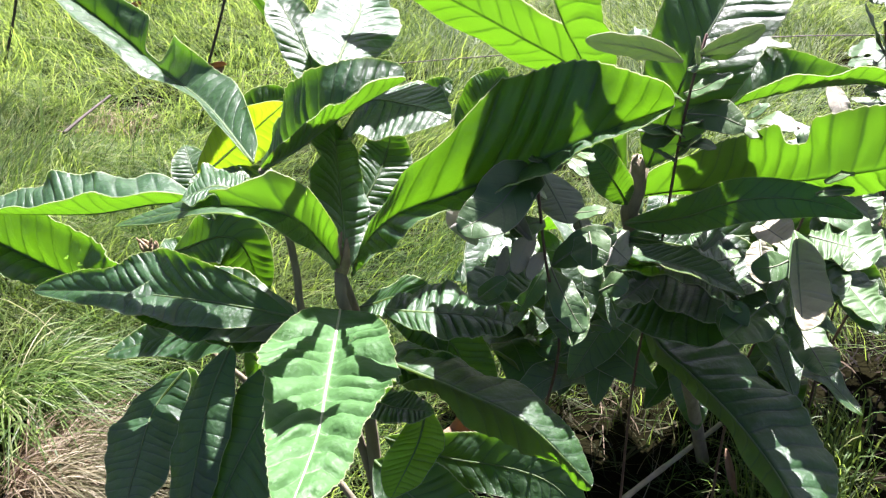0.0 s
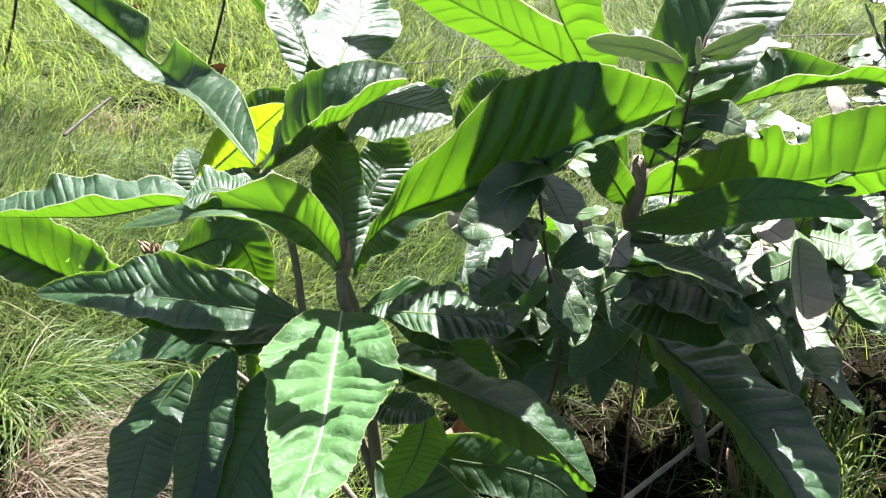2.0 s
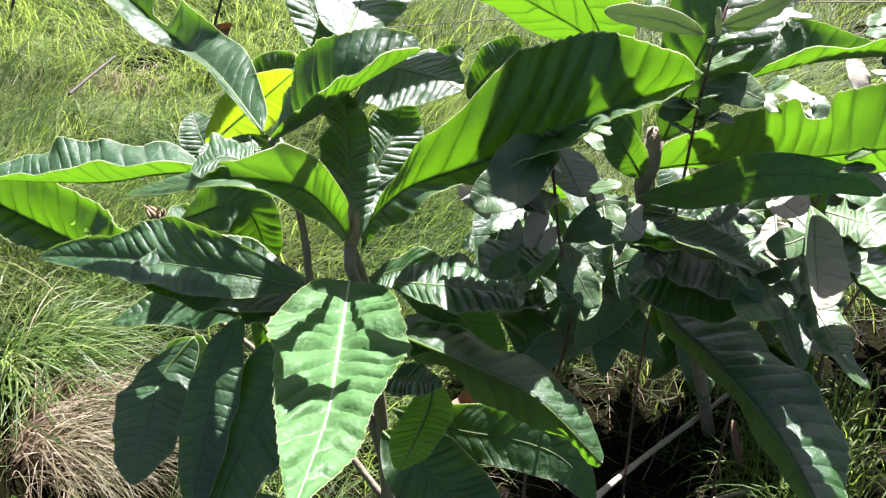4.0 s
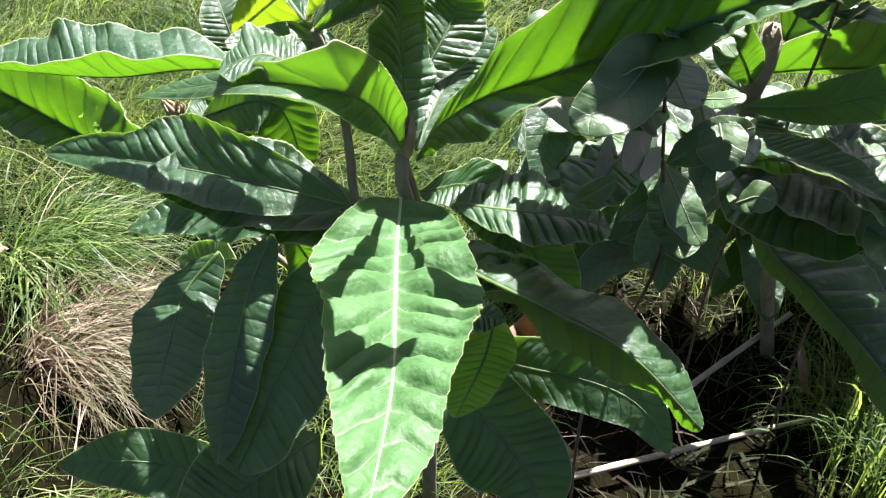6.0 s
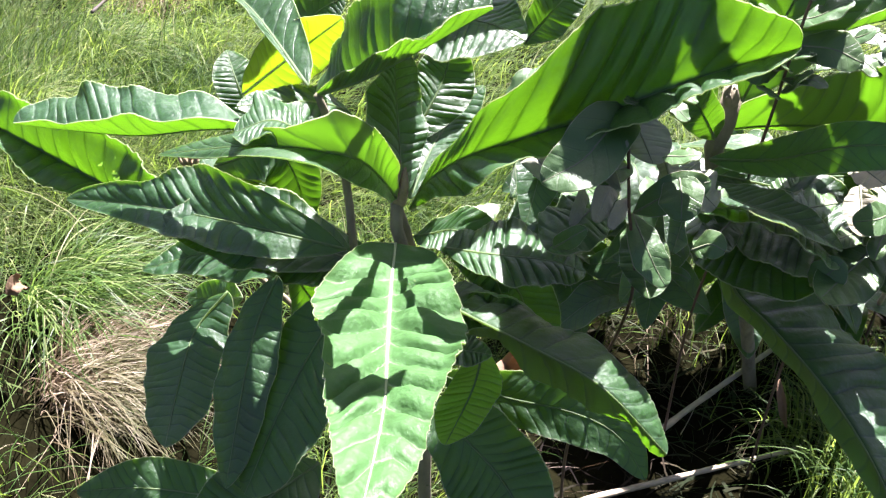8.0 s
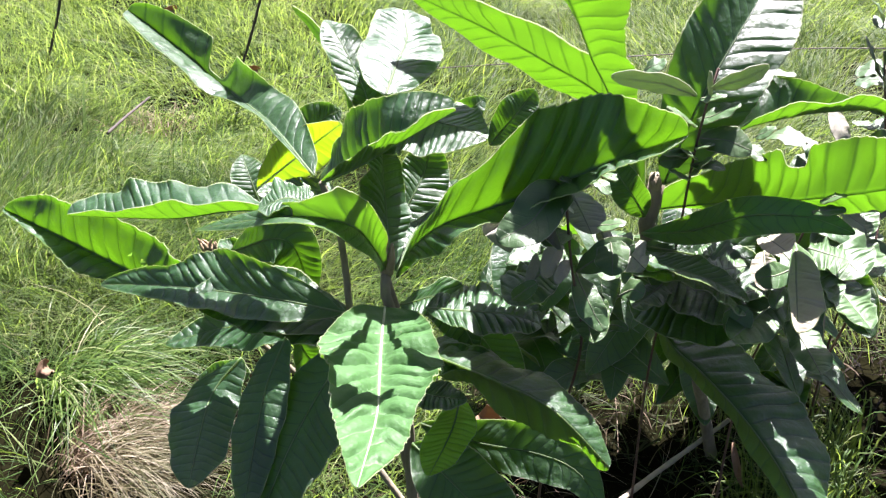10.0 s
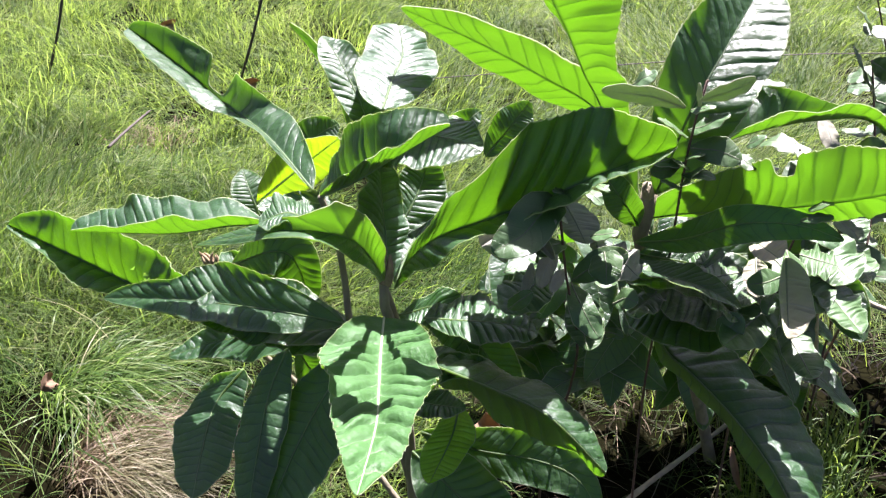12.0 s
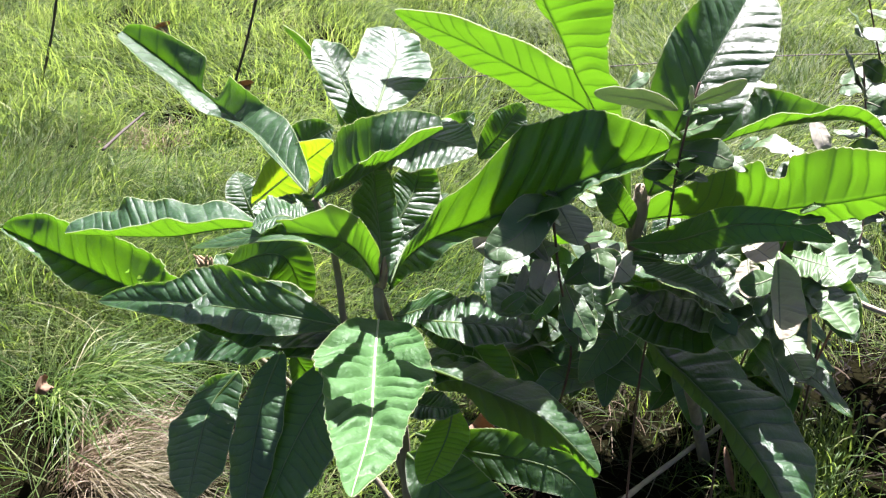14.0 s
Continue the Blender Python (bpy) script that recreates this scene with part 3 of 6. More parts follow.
tussock("grass_tussock", (0.561, 1.002), 1.20, 0.50, 100, 0.30, 1.25, M_GRASS, "upright fine green grass tussock", 0.003)
tussock("grass_tussock", (0.673, 1.090), 2.00, 0.50, 100, 0.30, 1.25, M_GRASS, "upright fine green grass tussock", 0.003)
tussock("grass_tussock", (-1.221, 2.332), -0.40, 0.90, 900, 0.36, 1.10, M_GRASS, "leaning tuft of long sunlit green grass", 0.0022)
tussock("grass_tussock", (-0.684, 2.053), -0.90, 0.90, 900, 0.36, 1.10, M_GRASS, "leaning tuft of long sunlit green grass", 0.0022)
tussock("grass_tussock", (-0.495, 2.223), 0.20, 0.90, 900, 0.36, 1.10, M_GRASS, "leaning tuft of long sunlit green grass", 0.0022)
tussock("grass_tussock", (-0.816, 1.897), 0.40, 0.90, 900, 0.36, 1.10, M_GRASS, "leaning tuft of long sunlit green grass", 0.0022)
tussock("grass_tussock", (-0.876, 1.593), -0.30, 0.90, 900, 0.36, 1.10, M_GRASS, "leaning tuft of long sunlit green grass", 0.0022)
tussock("grass_tussock", (1.445, 3.513), -0.30, 0.90, 900, 0.36, 1.10, M_GRASS, "leaning tuft of long sunlit green grass", 0.0022)
tussock("grass_tussock", (1.044, 3.807), 0.50, 0.90, 900, 0.36, 1.10, M_GRASS, "leaning tuft of long sunlit green grass", 0.0022)
tussock("grass_tussock", (-0.376, 3.450), 0.20, 0.90, 900, 0.36, 1.10, M_GRASS, "leaning tuft of long sunlit green grass", 0.0022)
tussock("grass_tussock", (0.201, 3.613), -0.20, 0.90, 900, 0.36, 1.10, M_GRASS, "leaning tuft of long sunlit green grass", 0.0022)
tussock("dry_grass_tussock", (-0.823, 2.236), 2.20, 0.90, 260, 0.22, 0.90, M_STRAW, "small patch of matted dead grass among the green", 0.0022)
meadow("dead_grass_stems", 8, 0.0, 0.55, 0.75, 1.2, 14, 0.0014, "sparse dry stems over shaded soil", M_STRAW, False)
# ------------------------------------------------------------------ the loquats
loquat_a = plant_root("loquat_shrub", (-0.030, 0.800, -0.138), "young loquat shrub with big ribbed dark green leaves", "shrub", "loquat shrubs")
loquat_b = plant_root("loquat_shrub", (0.460, 1.120, -0.184), "loquat shrub with long backlit yellow-green leaves, among grey-leaved shrubs", "shrub", "loquat shrubs")
stem_part(loquat_a, "stem", [(-0.030, 0.800, -0.148), (-0.030, 0.790, 0.050), (-0.035, 0.775, 0.250), (-0.040, 0.738, 0.362), (-0.050, 0.745, 0.401), (-0.050, 0.752, 0.422)], 0.009, 0.0055, M_BARK)
stem_part(loquat_a, "branch", [(-0.030, 0.790, 0.080), (-0.060, 0.780, 0.250), (-0.085, 0.745, 0.356), (-0.093, 0.761, 0.419), (-0.094, 0.741, 0.481), (-0.101, 0.707, 0.551)], 0.0055, 0.003, M_BARK)
stem_part(loquat_a, "branch", [(-0.032, 0.790, 0.150), (-0.040, 0.800, 0.320), (-0.075, 0.821, 0.439), (-0.062, 0.843, 0.512), (-0.057, 0.848, 0.557)], 0.005, 0.003, M_BARK)
stem_part(loquat_a, "branch", [(-0.030, 0.790, 0.020), (-0.140, 0.850, 0.150), (-0.237, 0.861, 0.265), (-0.265, 0.881, 0.336), (-0.271, 0.883, 0.359)], 0.0045, 0.003, M_BARK)
bud_part(loquat_a, (-0.048, 0.754, 0.422), (-0.044, 0.760, 0.460), 0.0070)
bud_part(loquat_a, (-0.274, 0.883, 0.359), (-0.285, 0.883, 0.378), 0.005)
bud_part(loquat_a, (-0.270, 0.883, 0.359), (-0.268, 0.882, 0.376), 0.005)
ribbed_leaf(loquat_a, [(-0.050, 0.734, 0.392), (-0.046, 0.661, 0.409), (-0.036, 0.548, 0.456), (-0.029, 0.463, 0.491), (-0.029, 0.357, 0.532)], [(0.20, (-0.055, -0.021, 0.028)), (0.39, (-0.049, -0.020, 0.020)), (0.70, (-0.032, -0.024, 0.013))], [(0.20, (0.056, 0.002, 0.014)), (0.39, (0.053, -0.004, 0.012)), (0.70, (0.039, -0.009, 0.008))], (0.100, -0.300, 0.900), shape=(0.55, 0.75), mats=(M_PALE, M_UNDER), rib=M_PALERIB, ridge=0.28, veins=13.0, teeth=0.05, lip=0.09, label="pale downy green leaf with a white midrib")
ribbed_leaf(loquat_a, [(-0.050, 0.744, 0.433), (-0.051, 0.682, 0.493), (-0.058, 0.617, 0.557), (-0.076, 0.586, 0.584), (-0.111, 0.595, 0.581), (-0.159, 0.625, 0.556), (-0.207, 0.653, 0.530)], [(0.23, (0.010, 0.000, 0.018)), (0.47, (0.015, -0.014, 0.031)), (0.56, (0.006, -0.008, 0.035)), (0.64, (0.001, 0.001, 0.015)), (0.81, (-0.002, 0.023, -0.003))], [(0.47, (-0.000, -0.023, 0.001)), (0.58, (-0.008, -0.030, 0.007)), (0.81, (-0.000, -0.015, -0.001))], (0.000, 0.600, 0.800), shape=(0.5, 0.7), ridge=0.05)
ribbed_leaf(loquat_a, [(-0.087, 0.621, 0.565), (-0.111, 0.620, 0.583), (-0.138, 0.615, 0.576)], [(0.52, (0.001, -0.028, 0.004))], [(0.52, (-0.008, 0.034, -0.003))], (0.000, 0.100, 1.000), shape=(0.5, 0.5), ridge=0.04)
ribbed_leaf(loquat_a, [(-0.149, 0.700, 0.525), (-0.185, 0.690, 0.529), (-0.243, 0.710, 0.508), (-0.313, 0.751, 0.483), (-0.395, 0.801, 0.455)], [(0.13, (0.009, -0.021, 0.030)), (0.36, (0.005, -0.020, 0.028)), (0.69, (0.001, -0.011, 0.014))], [(0.13, (-0.016, 0.090, -0.022)), (0.36, (-0.022, 0.063, 0.008)), (0.66, (-0.021, 0.064, -0.000))], (0.000, -0.300, 0.950), shape=(0.7, 0.7), ridge=0.03)
ribbed_leaf(loquat_a, [(-0.220, 0.811, 0.337), (-0.303, 0.873, 0.308), (-0.381, 0.929, 0.288), (-0.426, 0.961, 0.283), (-0.558, 1.036, 0.293), (-0.625, 1.074, 0.299)], [(0.42, (0.048, -0.018, 0.068)), (0.57, (0.025, -0.004, 0.076)), (0.84, (0.031, -0.001, 0.063))], [(0.54, (-0.005, -0.044, 0.001)), (0.70, (-0.000, -0.058, 0.013)), (0.88, (-0.017, -0.025, 0.010))], (0.000, -0.400, 0.900), shape=(0.9, 0.6), ridge=0.12, teeth=0.05, lip=0.10)
ribbed_leaf(loquat_a, [(-0.092, 0.729, 0.387), (-0.160, 0.750, 0.386), (-0.254, 0.810, 0.354), (-0.347, 0.867, 0.319), (-0.431, 0.911, 0.287)], [(0.11, (-0.029, 0.049, 0.037)), (0.35, (-0.040, 0.079, 0.005)), (0.64, (-0.014, 0.029, 0.011))], [(0.11, (-0.008, -0.033, -0.016)), (0.30, (0.008, -0.044, -0.008)), (0.54, (0.023, -0.056, 0.011)), (0.82, (0.014, -0.032, -0.002))], (0.000, -0.400, 0.900), shape=(0.7, 0.7), ridge=0.05, lip=0.08)
ribbed_leaf(loquat_a, [(-0.037, 0.736, 0.429), (-0.020, 0.696, 0.486), (0.011, 0.647, 0.544), (0.047, 0.651, 0.557), (0.100, 0.659, 0.575), (0.157, 0.649, 0.610), (0.205, 0.630, 0.642)], [(0.30, (0.007, -0.004, 0.031)), (0.45, (0.013, -0.004, 0.056)), (0.57, (0.020, 0.005, 0.085)), (0.82, (0.005, 0.017, 0.060)), (0.94, (0.002, -0.013, 0.060))], [(0.35, (0.013, -0.060, 0.013)), (0.47, (0.016, -0.035, 0.012)), (0.84, (-0.022, -0.055, 0.007))], (-0.300, -0.500, 0.800), shape=(0.9, 0.55), ridge=0.09, veins=17.0)
ribbed_leaf(loquat_a, [(-0.048, 0.781, 0.408), (-0.055, 0.827, 0.440), (-0.059, 0.845, 0.483), (-0.058, 0.833, 0.536)], [(0.40, (-0.024, -0.033, 0.045)), (0.72, (-0.016, -0.048, 0.041))], [(0.40, (0.023, 0.018, -0.010)), (0.72, (0.020, 0.028, -0.014))], (0.000, -0.800, 0.500), shape=(0.7, 0.7), ridge=0.07)
ribbed_leaf(loquat_a, [(-0.105, 0.716, 0.545), (-0.060, 0.650, 0.597), (-0.017, 0.601, 0.647), (0.022, 0.625, 0.662)], [(0.41, (0.008, -0.024, 0.029)), (0.78, (0.007, -0.025, 0.025))], [(0.20, (-0.006, 0.057, 0.010)), (0.47, (-0.011, 0.035, 0.033)), (0.77, (-0.004, 0.038, 0.030)), (0.91, (0.005, 0.024, 0.026))], (0.000, -0.300, 0.950), shape=(0.6, 0.5), ridge=0.07)
ribbed_leaf(loquat_a, [(-0.110, 0.718, 0.552), (-0.176, 0.839, 0.550), (-0.245, 0.947, 0.539), (-0.307, 1.013, 0.553), (-0.355, 1.039, 0.579), (-0.388, 1.055, 0.596)], [(0.30, (-0.011, 0.007, 0.001)), (0.58, (-0.000, -0.021, 0.001)), (0.78, (-0.006, -0.063, 0.010)), (0.91, (-0.006, -0.081, 0.017))], [(0.18, (0.018, 0.035, 0.017)), (0.46, (0.033, -0.001, 0.021)), (0.58, (0.021, -0.001, 0.042)), (0.82, (0.023, 0.006, 0.034)), (0.92, (0.020, 0.013, 0.035))], (0.100, -0.300, 0.900), shape=(0.5, 0.45), ridge=0.05, notch=(0.60, 0.72, 0.88, 1))
ribbed_leaf(loquat_a, [(-0.048, 0.788, 0.604), (-0.042, 0.852, 0.612), (-0.036, 0.914, 0.617), (-0.044, 0.969, 0.629)], [(0.35, (-0.040, 0.005, 0.010)), (0.68, (-0.042, 0.031, 0.007))], [(0.35, (0.045, 0.031, -0.012)), (0.68, (0.029, 0.048, -0.011))], (0.100, -0.600, 0.800), shape=(0.5, 0.5), ridge=0.022)
ribbed_leaf(loquat_a, [(-0.028, 0.713, 0.360), (0.013, 0.644, 0.399), (0.064, 0.599, 0.411), (0.112, 0.568, 0.407), (0.163, 0.549, 0.360)], [(0.43, (0.016, 0.047, -0.016)), (0.64, (0.022, 0.047, -0.023)), (0.83, (0.021, 0.034, -0.010))], [(0.43, (0.004, 0.032, -0.055)), (0.64, (0.007, 0.043, -0.083)), (0.83, (0.010, 0.033, -0.069))], (0.300, 0.400, 0.850), shape=(0.6, 0.55), ridge=0.07)
ribbed_leaf(loquat_a, [(-0.226, 0.791, 0.273), (-0.258, 0.766, 0.239), (-0.258, 0.698, 0.229), (-0.253, 0.635, 0.224)], [(0.42, (-0.043, 0.018, -0.019))], [(0.42, (0.039, -0.012, 0.004))], (0.000, -0.700, 0.600), shape=(0.7, 0.7), ridge=0.035)
ribbed_leaf(loquat_a, [(-0.155, 0.728, 0.354), (-0.171, 0.693, 0.321), (-0.177, 0.646, 0.289), (-0.181, 0.579, 0.246)], [(0.42, (-0.027, 0.017, -0.009))], [(0.42, (0.028, -0.006, 0.008))], (0.000, -0.700, 0.600), shape=(0.7, 0.7), ridge=0.035)
ribbed_leaf(loquat_a, [(-0.079, 0.722, 0.359), (-0.112, 0.684, 0.324), (-0.140, 0.634, 0.288), (-0.165, 0.577, 0.242)], [(0.45, (-0.034, 0.024, 0.003))], [(0.45, (0.036, -0.039, -0.004))], (0.000, -0.700, 0.600), shape=(0.7, 0.7), ridge=0.035)
ribbed_leaf(loquat_a, [(-0.006, 0.703, 0.415), (0.037, 0.687, 0.424), (0.078, 0.686, 0.421), (0.108, 0.686, 0.411)], [(0.48, (-0.001, 0.047, -0.005))], [(0.48, (0.005, -0.035, -0.000))], (0.000, -0.200, 0.950), shape=(0.7, 0.7), ridge=0.13, veins=12.0)
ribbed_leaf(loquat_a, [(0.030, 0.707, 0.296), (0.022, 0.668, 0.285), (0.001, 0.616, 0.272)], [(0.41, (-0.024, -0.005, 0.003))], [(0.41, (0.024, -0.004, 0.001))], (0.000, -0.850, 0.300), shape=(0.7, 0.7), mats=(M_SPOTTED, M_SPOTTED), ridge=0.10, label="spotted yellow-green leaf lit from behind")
loquat_leaf(loquat_a, [(-0.096, 0.745, 0.356), (-0.216, 0.838, 0.284), (-0.279, 0.866, 0.256), (-0.345, 0.869, 0.227)], (-0.540, -0.246, 0.805), 0.065, 12, ridge=0.2)
# two leaves added out of sight, to shade the hanging leaves below
loquat_leaf(loquat_a, [(-0.090, 0.748, 0.360), (-0.150, 0.771, 0.362), (-0.211, 0.791, 0.360), (-0.281, 0.808, 0.352)], (-0.120, -0.255, 0.959), 0.090, 8)
loquat_leaf(loquat_a, [(-0.072, 0.746, 0.356), (-0.124, 0.763, 0.349), (-0.177, 0.775, 0.351), (-0.215, 0.776, 0.354)], (-0.041, -0.142, 0.989), 0.080, 8)
loquat_leaf(loquat_a, [(-0.186, 0.695, 0.053), (-0.311, 0.699, 0.066), (-0.391, 0.688, 0.070)], (0.086, -0.627, 0.774), 0.065, 10)
loquat_leaf(loquat_a, [(-0.122, 0.672, 0.165), (-0.175, 0.613, 0.166), (-0.222, 0.556, 0.172)], (0.317, -0.214, 0.924), 0.090, 12)
loquat_leaf(loquat_a, [(-0.015, 0.738, 0.228), (0.047, 0.722, 0.217), (0.116, 0.703, 0.221), (0.158, 0.679, 0.219), (0.185, 0.651, 0.192)], (-0.219, -0.756, 0.617), 0.058, 8, ridge=0.035)
loquat_leaf(loquat_a, [(-0.022, 0.697, 0.237), (0.028, 0.659, 0.212), (0.063, 0.627, 0.187), (0.079, 0.598, 0.158)], (-0.170, -0.713, 0.680), 0.090, 8, ridge=0.07)
loquat_leaf(loquat_a, [(-0.043, 0.795, 0.397), (-0.016, 0.881, 0.419), (0.020, 0.920, 0.442)], (-0.198, -0.244, 0.949), 0.060, 12, ridge=0.10)
loquat_leaf(loquat_a, [(-0.064, 0.847, 0.537), (-0.082, 0.882, 0.575), (-0.108, 0.923, 0.605), (-0.130, 0.957, 0.621)], (0.240, -0.496, 0.834), 0.052, 20)
loquat_leaf(loquat_a, [(-0.092, 0.879, 0.533), (-0.110, 0.919, 0.579), (-0.143, 0.961, 0.610), (-0.170, 0.982, 0.627)], (0.715, 0.681, -0.157), 0.014, 10)
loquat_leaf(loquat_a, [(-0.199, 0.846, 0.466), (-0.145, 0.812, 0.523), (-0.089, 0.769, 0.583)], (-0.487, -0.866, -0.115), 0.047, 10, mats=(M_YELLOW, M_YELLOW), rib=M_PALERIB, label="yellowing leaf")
loquat_leaf(loquat_a, [(-0.059, 0.847, 0.517), (-0.023, 0.835, 0.554), (0.019, 0.809, 0.566), (0.050, 0.791, 0.556)], (-0.333, 0.001, 0.943), 0.100, -8, ridge=0.08)
loquat_leaf(loquat_a, [(-0.047, 0.856, 0.418), (-0.020, 0.904, 0.456), (-0.009, 0.927, 0.493)], (0.145, -0.751, 0.644), 0.060, 10)
loquat_leaf(loquat_a, [(0.006, 1.044, 0.452), (0.032, 1.010, 0.492), (0.051, 1.019, 0.505)], (-0.457, -0.889, -0.030), 0.035, 12)
loquat_leaf(loquat_a, [(0.057, 0.943, 0.478), (0.090, 0.966, 0.512), (0.110, 0.980, 0.533)], (0.184, -0.895, 0.406), 0.045, 12)
loquat_leaf(loquat_a, [(-0.254, 0.892, 0.354), (-0.179, 0.876, 0.381), (-0.151, 0.859, 0.315)], (-0.003, -0.768, 0.641), 0.060, 10)
loquat_leaf(loquat_a, [(-0.243, 0.897, 0.342), (-0.196, 0.899, 0.324), (-0.157, 0.898, 0.320)], (0.150, -0.813, 0.562), 0.045, 10, mats=(M_SPOTTED, M_UNDER))
loquat_leaf(loquat_a, [(-0.265, 0.884, 0.342), (-0.264, 0.953, 0.319), (-0.249, 0.963, 0.334)], (0.664, -0.058, 0.746), 0.040, 10)
loquat_leaf(loquat_a, [(-0.200, 0.886, 0.398), (-0.220, 0.909, 0.436), (-0.239, 0.946, 0.458)], (0.093, -0.674, 0.733), 0.045, 10)
loquat_leaf(loquat_a, [(-0.166, 0.919, 0.450), (-0.150, 0.948, 0.495), (-0.118, 0.959, 0.512)], (-0.119, -0.789, 0.602), 0.055, 10)
loquat_leaf(loquat_a, [(-0.265, 0.946, 0.119), (-0.327, 1.017, 0.046), (-0.379, 1.046, 0.020)], (-0.775, -0.436, 0.457), 0.055, 10)
loquat_leaf(loquat_a, [(0.020, 0.751, 0.360), (0.054, 0.727, 0.357), (0.070, 0.716, 0.320), (0.077, 0.704, 0.282)], (0.056, -0.837, 0.544), 0.060, 8)
loquat_leaf(loquat_a, [(-0.039, 0.800, 0.347), (0.002, 0.765, 0.384), (0.033, 0.733, 0.367), (0.045, 0.712, 0.353)], (-0.315, -0.235, 0.920), 0.050, 8, ridge=0.25)
loquat_leaf(loquat_a, [(-0.018, 0.676, 0.374), (0.028, 0.653, 0.392), (0.065, 0.655, 0.393)], (-0.252, -0.137, 0.958), 0.035, 10)
loquat_leaf(loquat_a, [(-0.034, 0.717, 0.308), (0.003, 0.694, 0.307), (0.037, 0.686, 0.312)], (-0.045, 0.002, 0.999), 0.045, 10, ridge=0.3)
loquat_leaf(loquat_a, [(-0.164, 0.816, 0.283), (-0.140, 0.807, 0.230), (-0.159, 0.818, 0.192)], (0.103, -0.994, -0.019), 0.050, 8)
stem_part(loquat_b, "stem", [(0.460, 1.120, -0.194), (0.380, 1.030, 0.060), (0.283, 0.841, 0.322), (0.229, 0.823, 0.427), (0.226, 0.807, 0.487), (0.228, 0.811, 0.512)], 0.01, 0.009, M_BARK)
bud_part(loquat_b, (0.226, 0.806, 0.500), (0.226, 0.806, 0.518), 0.0055, M_BARK)
loquat_leaf(loquat_b, [(0.217, 0.810, 0.492), (0.182, 0.864, 0.562), (0.113, 0.872, 0.606), (0.041, 0.882, 0.645), (-0.034, 0.887, 0.675)], (0.495, 0.799, 0.341), 0.075, 12, ridge=0.03)
ribbed_leaf(loquat_b, [(0.201, 0.808, 0.528), (0.166, 0.797, 0.607), (0.146, 0.784, 0.644), (0.126, 0.765, 0.690), (0.106, 0.743, 0.732), (0.106, 0.734, 0.745), (0.111, 0.726, 0.760)], [(0.48, (0.004, 0.032, -0.005)), (0.87, (-0.009, 0.014, -0.000)), (0.94, (-0.008, 0.009, -0.001))], [(0.33, (0.025, -0.023, 0.003)), (0.48, (0.033, -0.022, 0.002)), (0.68, (0.039, -0.035, 0.002)), (0.87, (0.071, -0.038, 0.010)), (0.94, (0.115, -0.047, 0.013))], (0.600, 0.600, 0.500), shape=(0.5, 0.4), ridge=0.06)
ribbed_leaf(loquat_b, [(0.261, 0.820, 0.525), (0.317, 0.857, 0.543), (0.378, 0.885, 0.547), (0.425, 0.898, 0.548), (0.479, 0.909, 0.543), (0.523, 0.893, 0.515)], [(0.23, (-0.002, -0.019, 0.019)), (0.46, (-0.007, -0.023, 0.021)), (0.72, (-0.008, -0.018, 0.024))], [(0.23, (-0.001, 0.042, 0.043)), (0.39, (-0.001, 0.032, 0.039)), (0.58, (0.005, 0.006, 0.024)), (0.74, (-0.003, -0.001, 0.014))], (0.000, -0.300, 0.950), shape=(0.6, 0.5), ridge=0.07)
ribbed_leaf(loquat_b, [(0.225, 0.824, 0.463), (0.264, 0.815, 0.475), (0.309, 0.775, 0.502), (0.339, 0.716, 0.539), (0.369, 0.668, 0.573), (0.407, 0.606, 0.622)], [(0.10, (-0.008, -0.021, 0.066)), (0.32, (-0.016, -0.006, 0.049)), (0.55, (-0.015, 0.000, 0.053)), (0.69, (-0.016, 0.010, 0.052)), (0.85, (-0.025, -0.000, 0.062))], [(0.32, (0.008, 0.009, -0.010)), (0.55, (0.009, 0.012, -0.010)), (0.69, (0.038, 0.046, -0.042)), (0.83, (0.054, 0.059, -0.053))], (0.000, 0.600, 0.800), shape=(0.5, 0.5), ridge=0.07, notch=(0.50, 0.60, 0.38, -1))
ribbed_leaf(loquat_b, [(0.235, 0.809, 0.363), (0.252, 0.748, 0.344), (0.276, 0.710, 0.339), (0.306, 0.656, 0.331), (0.329, 0.601, 0.320), (0.341, 0.535, 0.313)], [(0.37, (-0.004, 0.021, -0.024)), (0.57, (-0.005, 0.018, -0.025)), (0.78, (-0.004, 0.022, -0.031))], [(0.23, (0.046, 0.071, -0.012)), (0.37, (0.062, 0.042, -0.015)), (0.57, (0.065, 0.040, -0.014)), (0.78, (0.072, 0.035, -0.036))], (0.100, 0.350, 0.900), shape=(0.5, 0.45), ridge=0.06)
ribbed_leaf(loquat_b, [(0.204, 0.767, 0.422), (0.250, 0.750, 0.431), (0.281, 0.728, 0.433), (0.301, 0.681, 0.434)], [(0.43, (0.009, 0.009, 0.004))], [(0.43, (-0.014, -0.035, 0.012))], (0.000, -0.300, 0.900), shape=(0.6, 0.5), ridge=0.05)
loquat_leaf(loquat_b, [(0.217, 0.800, 0.448), (0.258, 0.760, 0.477), (0.298, 0.718, 0.520), (0.345, 0.701, 0.529), (0.383, 0.686, 0.522)], (-0.633, -0.631, 0.448), 0.036, 8, ridge=0.03)
loquat_leaf(loquat_b, [(0.230, 0.793, 0.511), (0.260, 0.812, 0.598), (0.289, 0.849, 0.637), (0.327, 0.899, 0.677), (0.352, 0.937, 0.699)], (0.068, -0.812, 0.580), 0.110, 32, ridge=0.08)
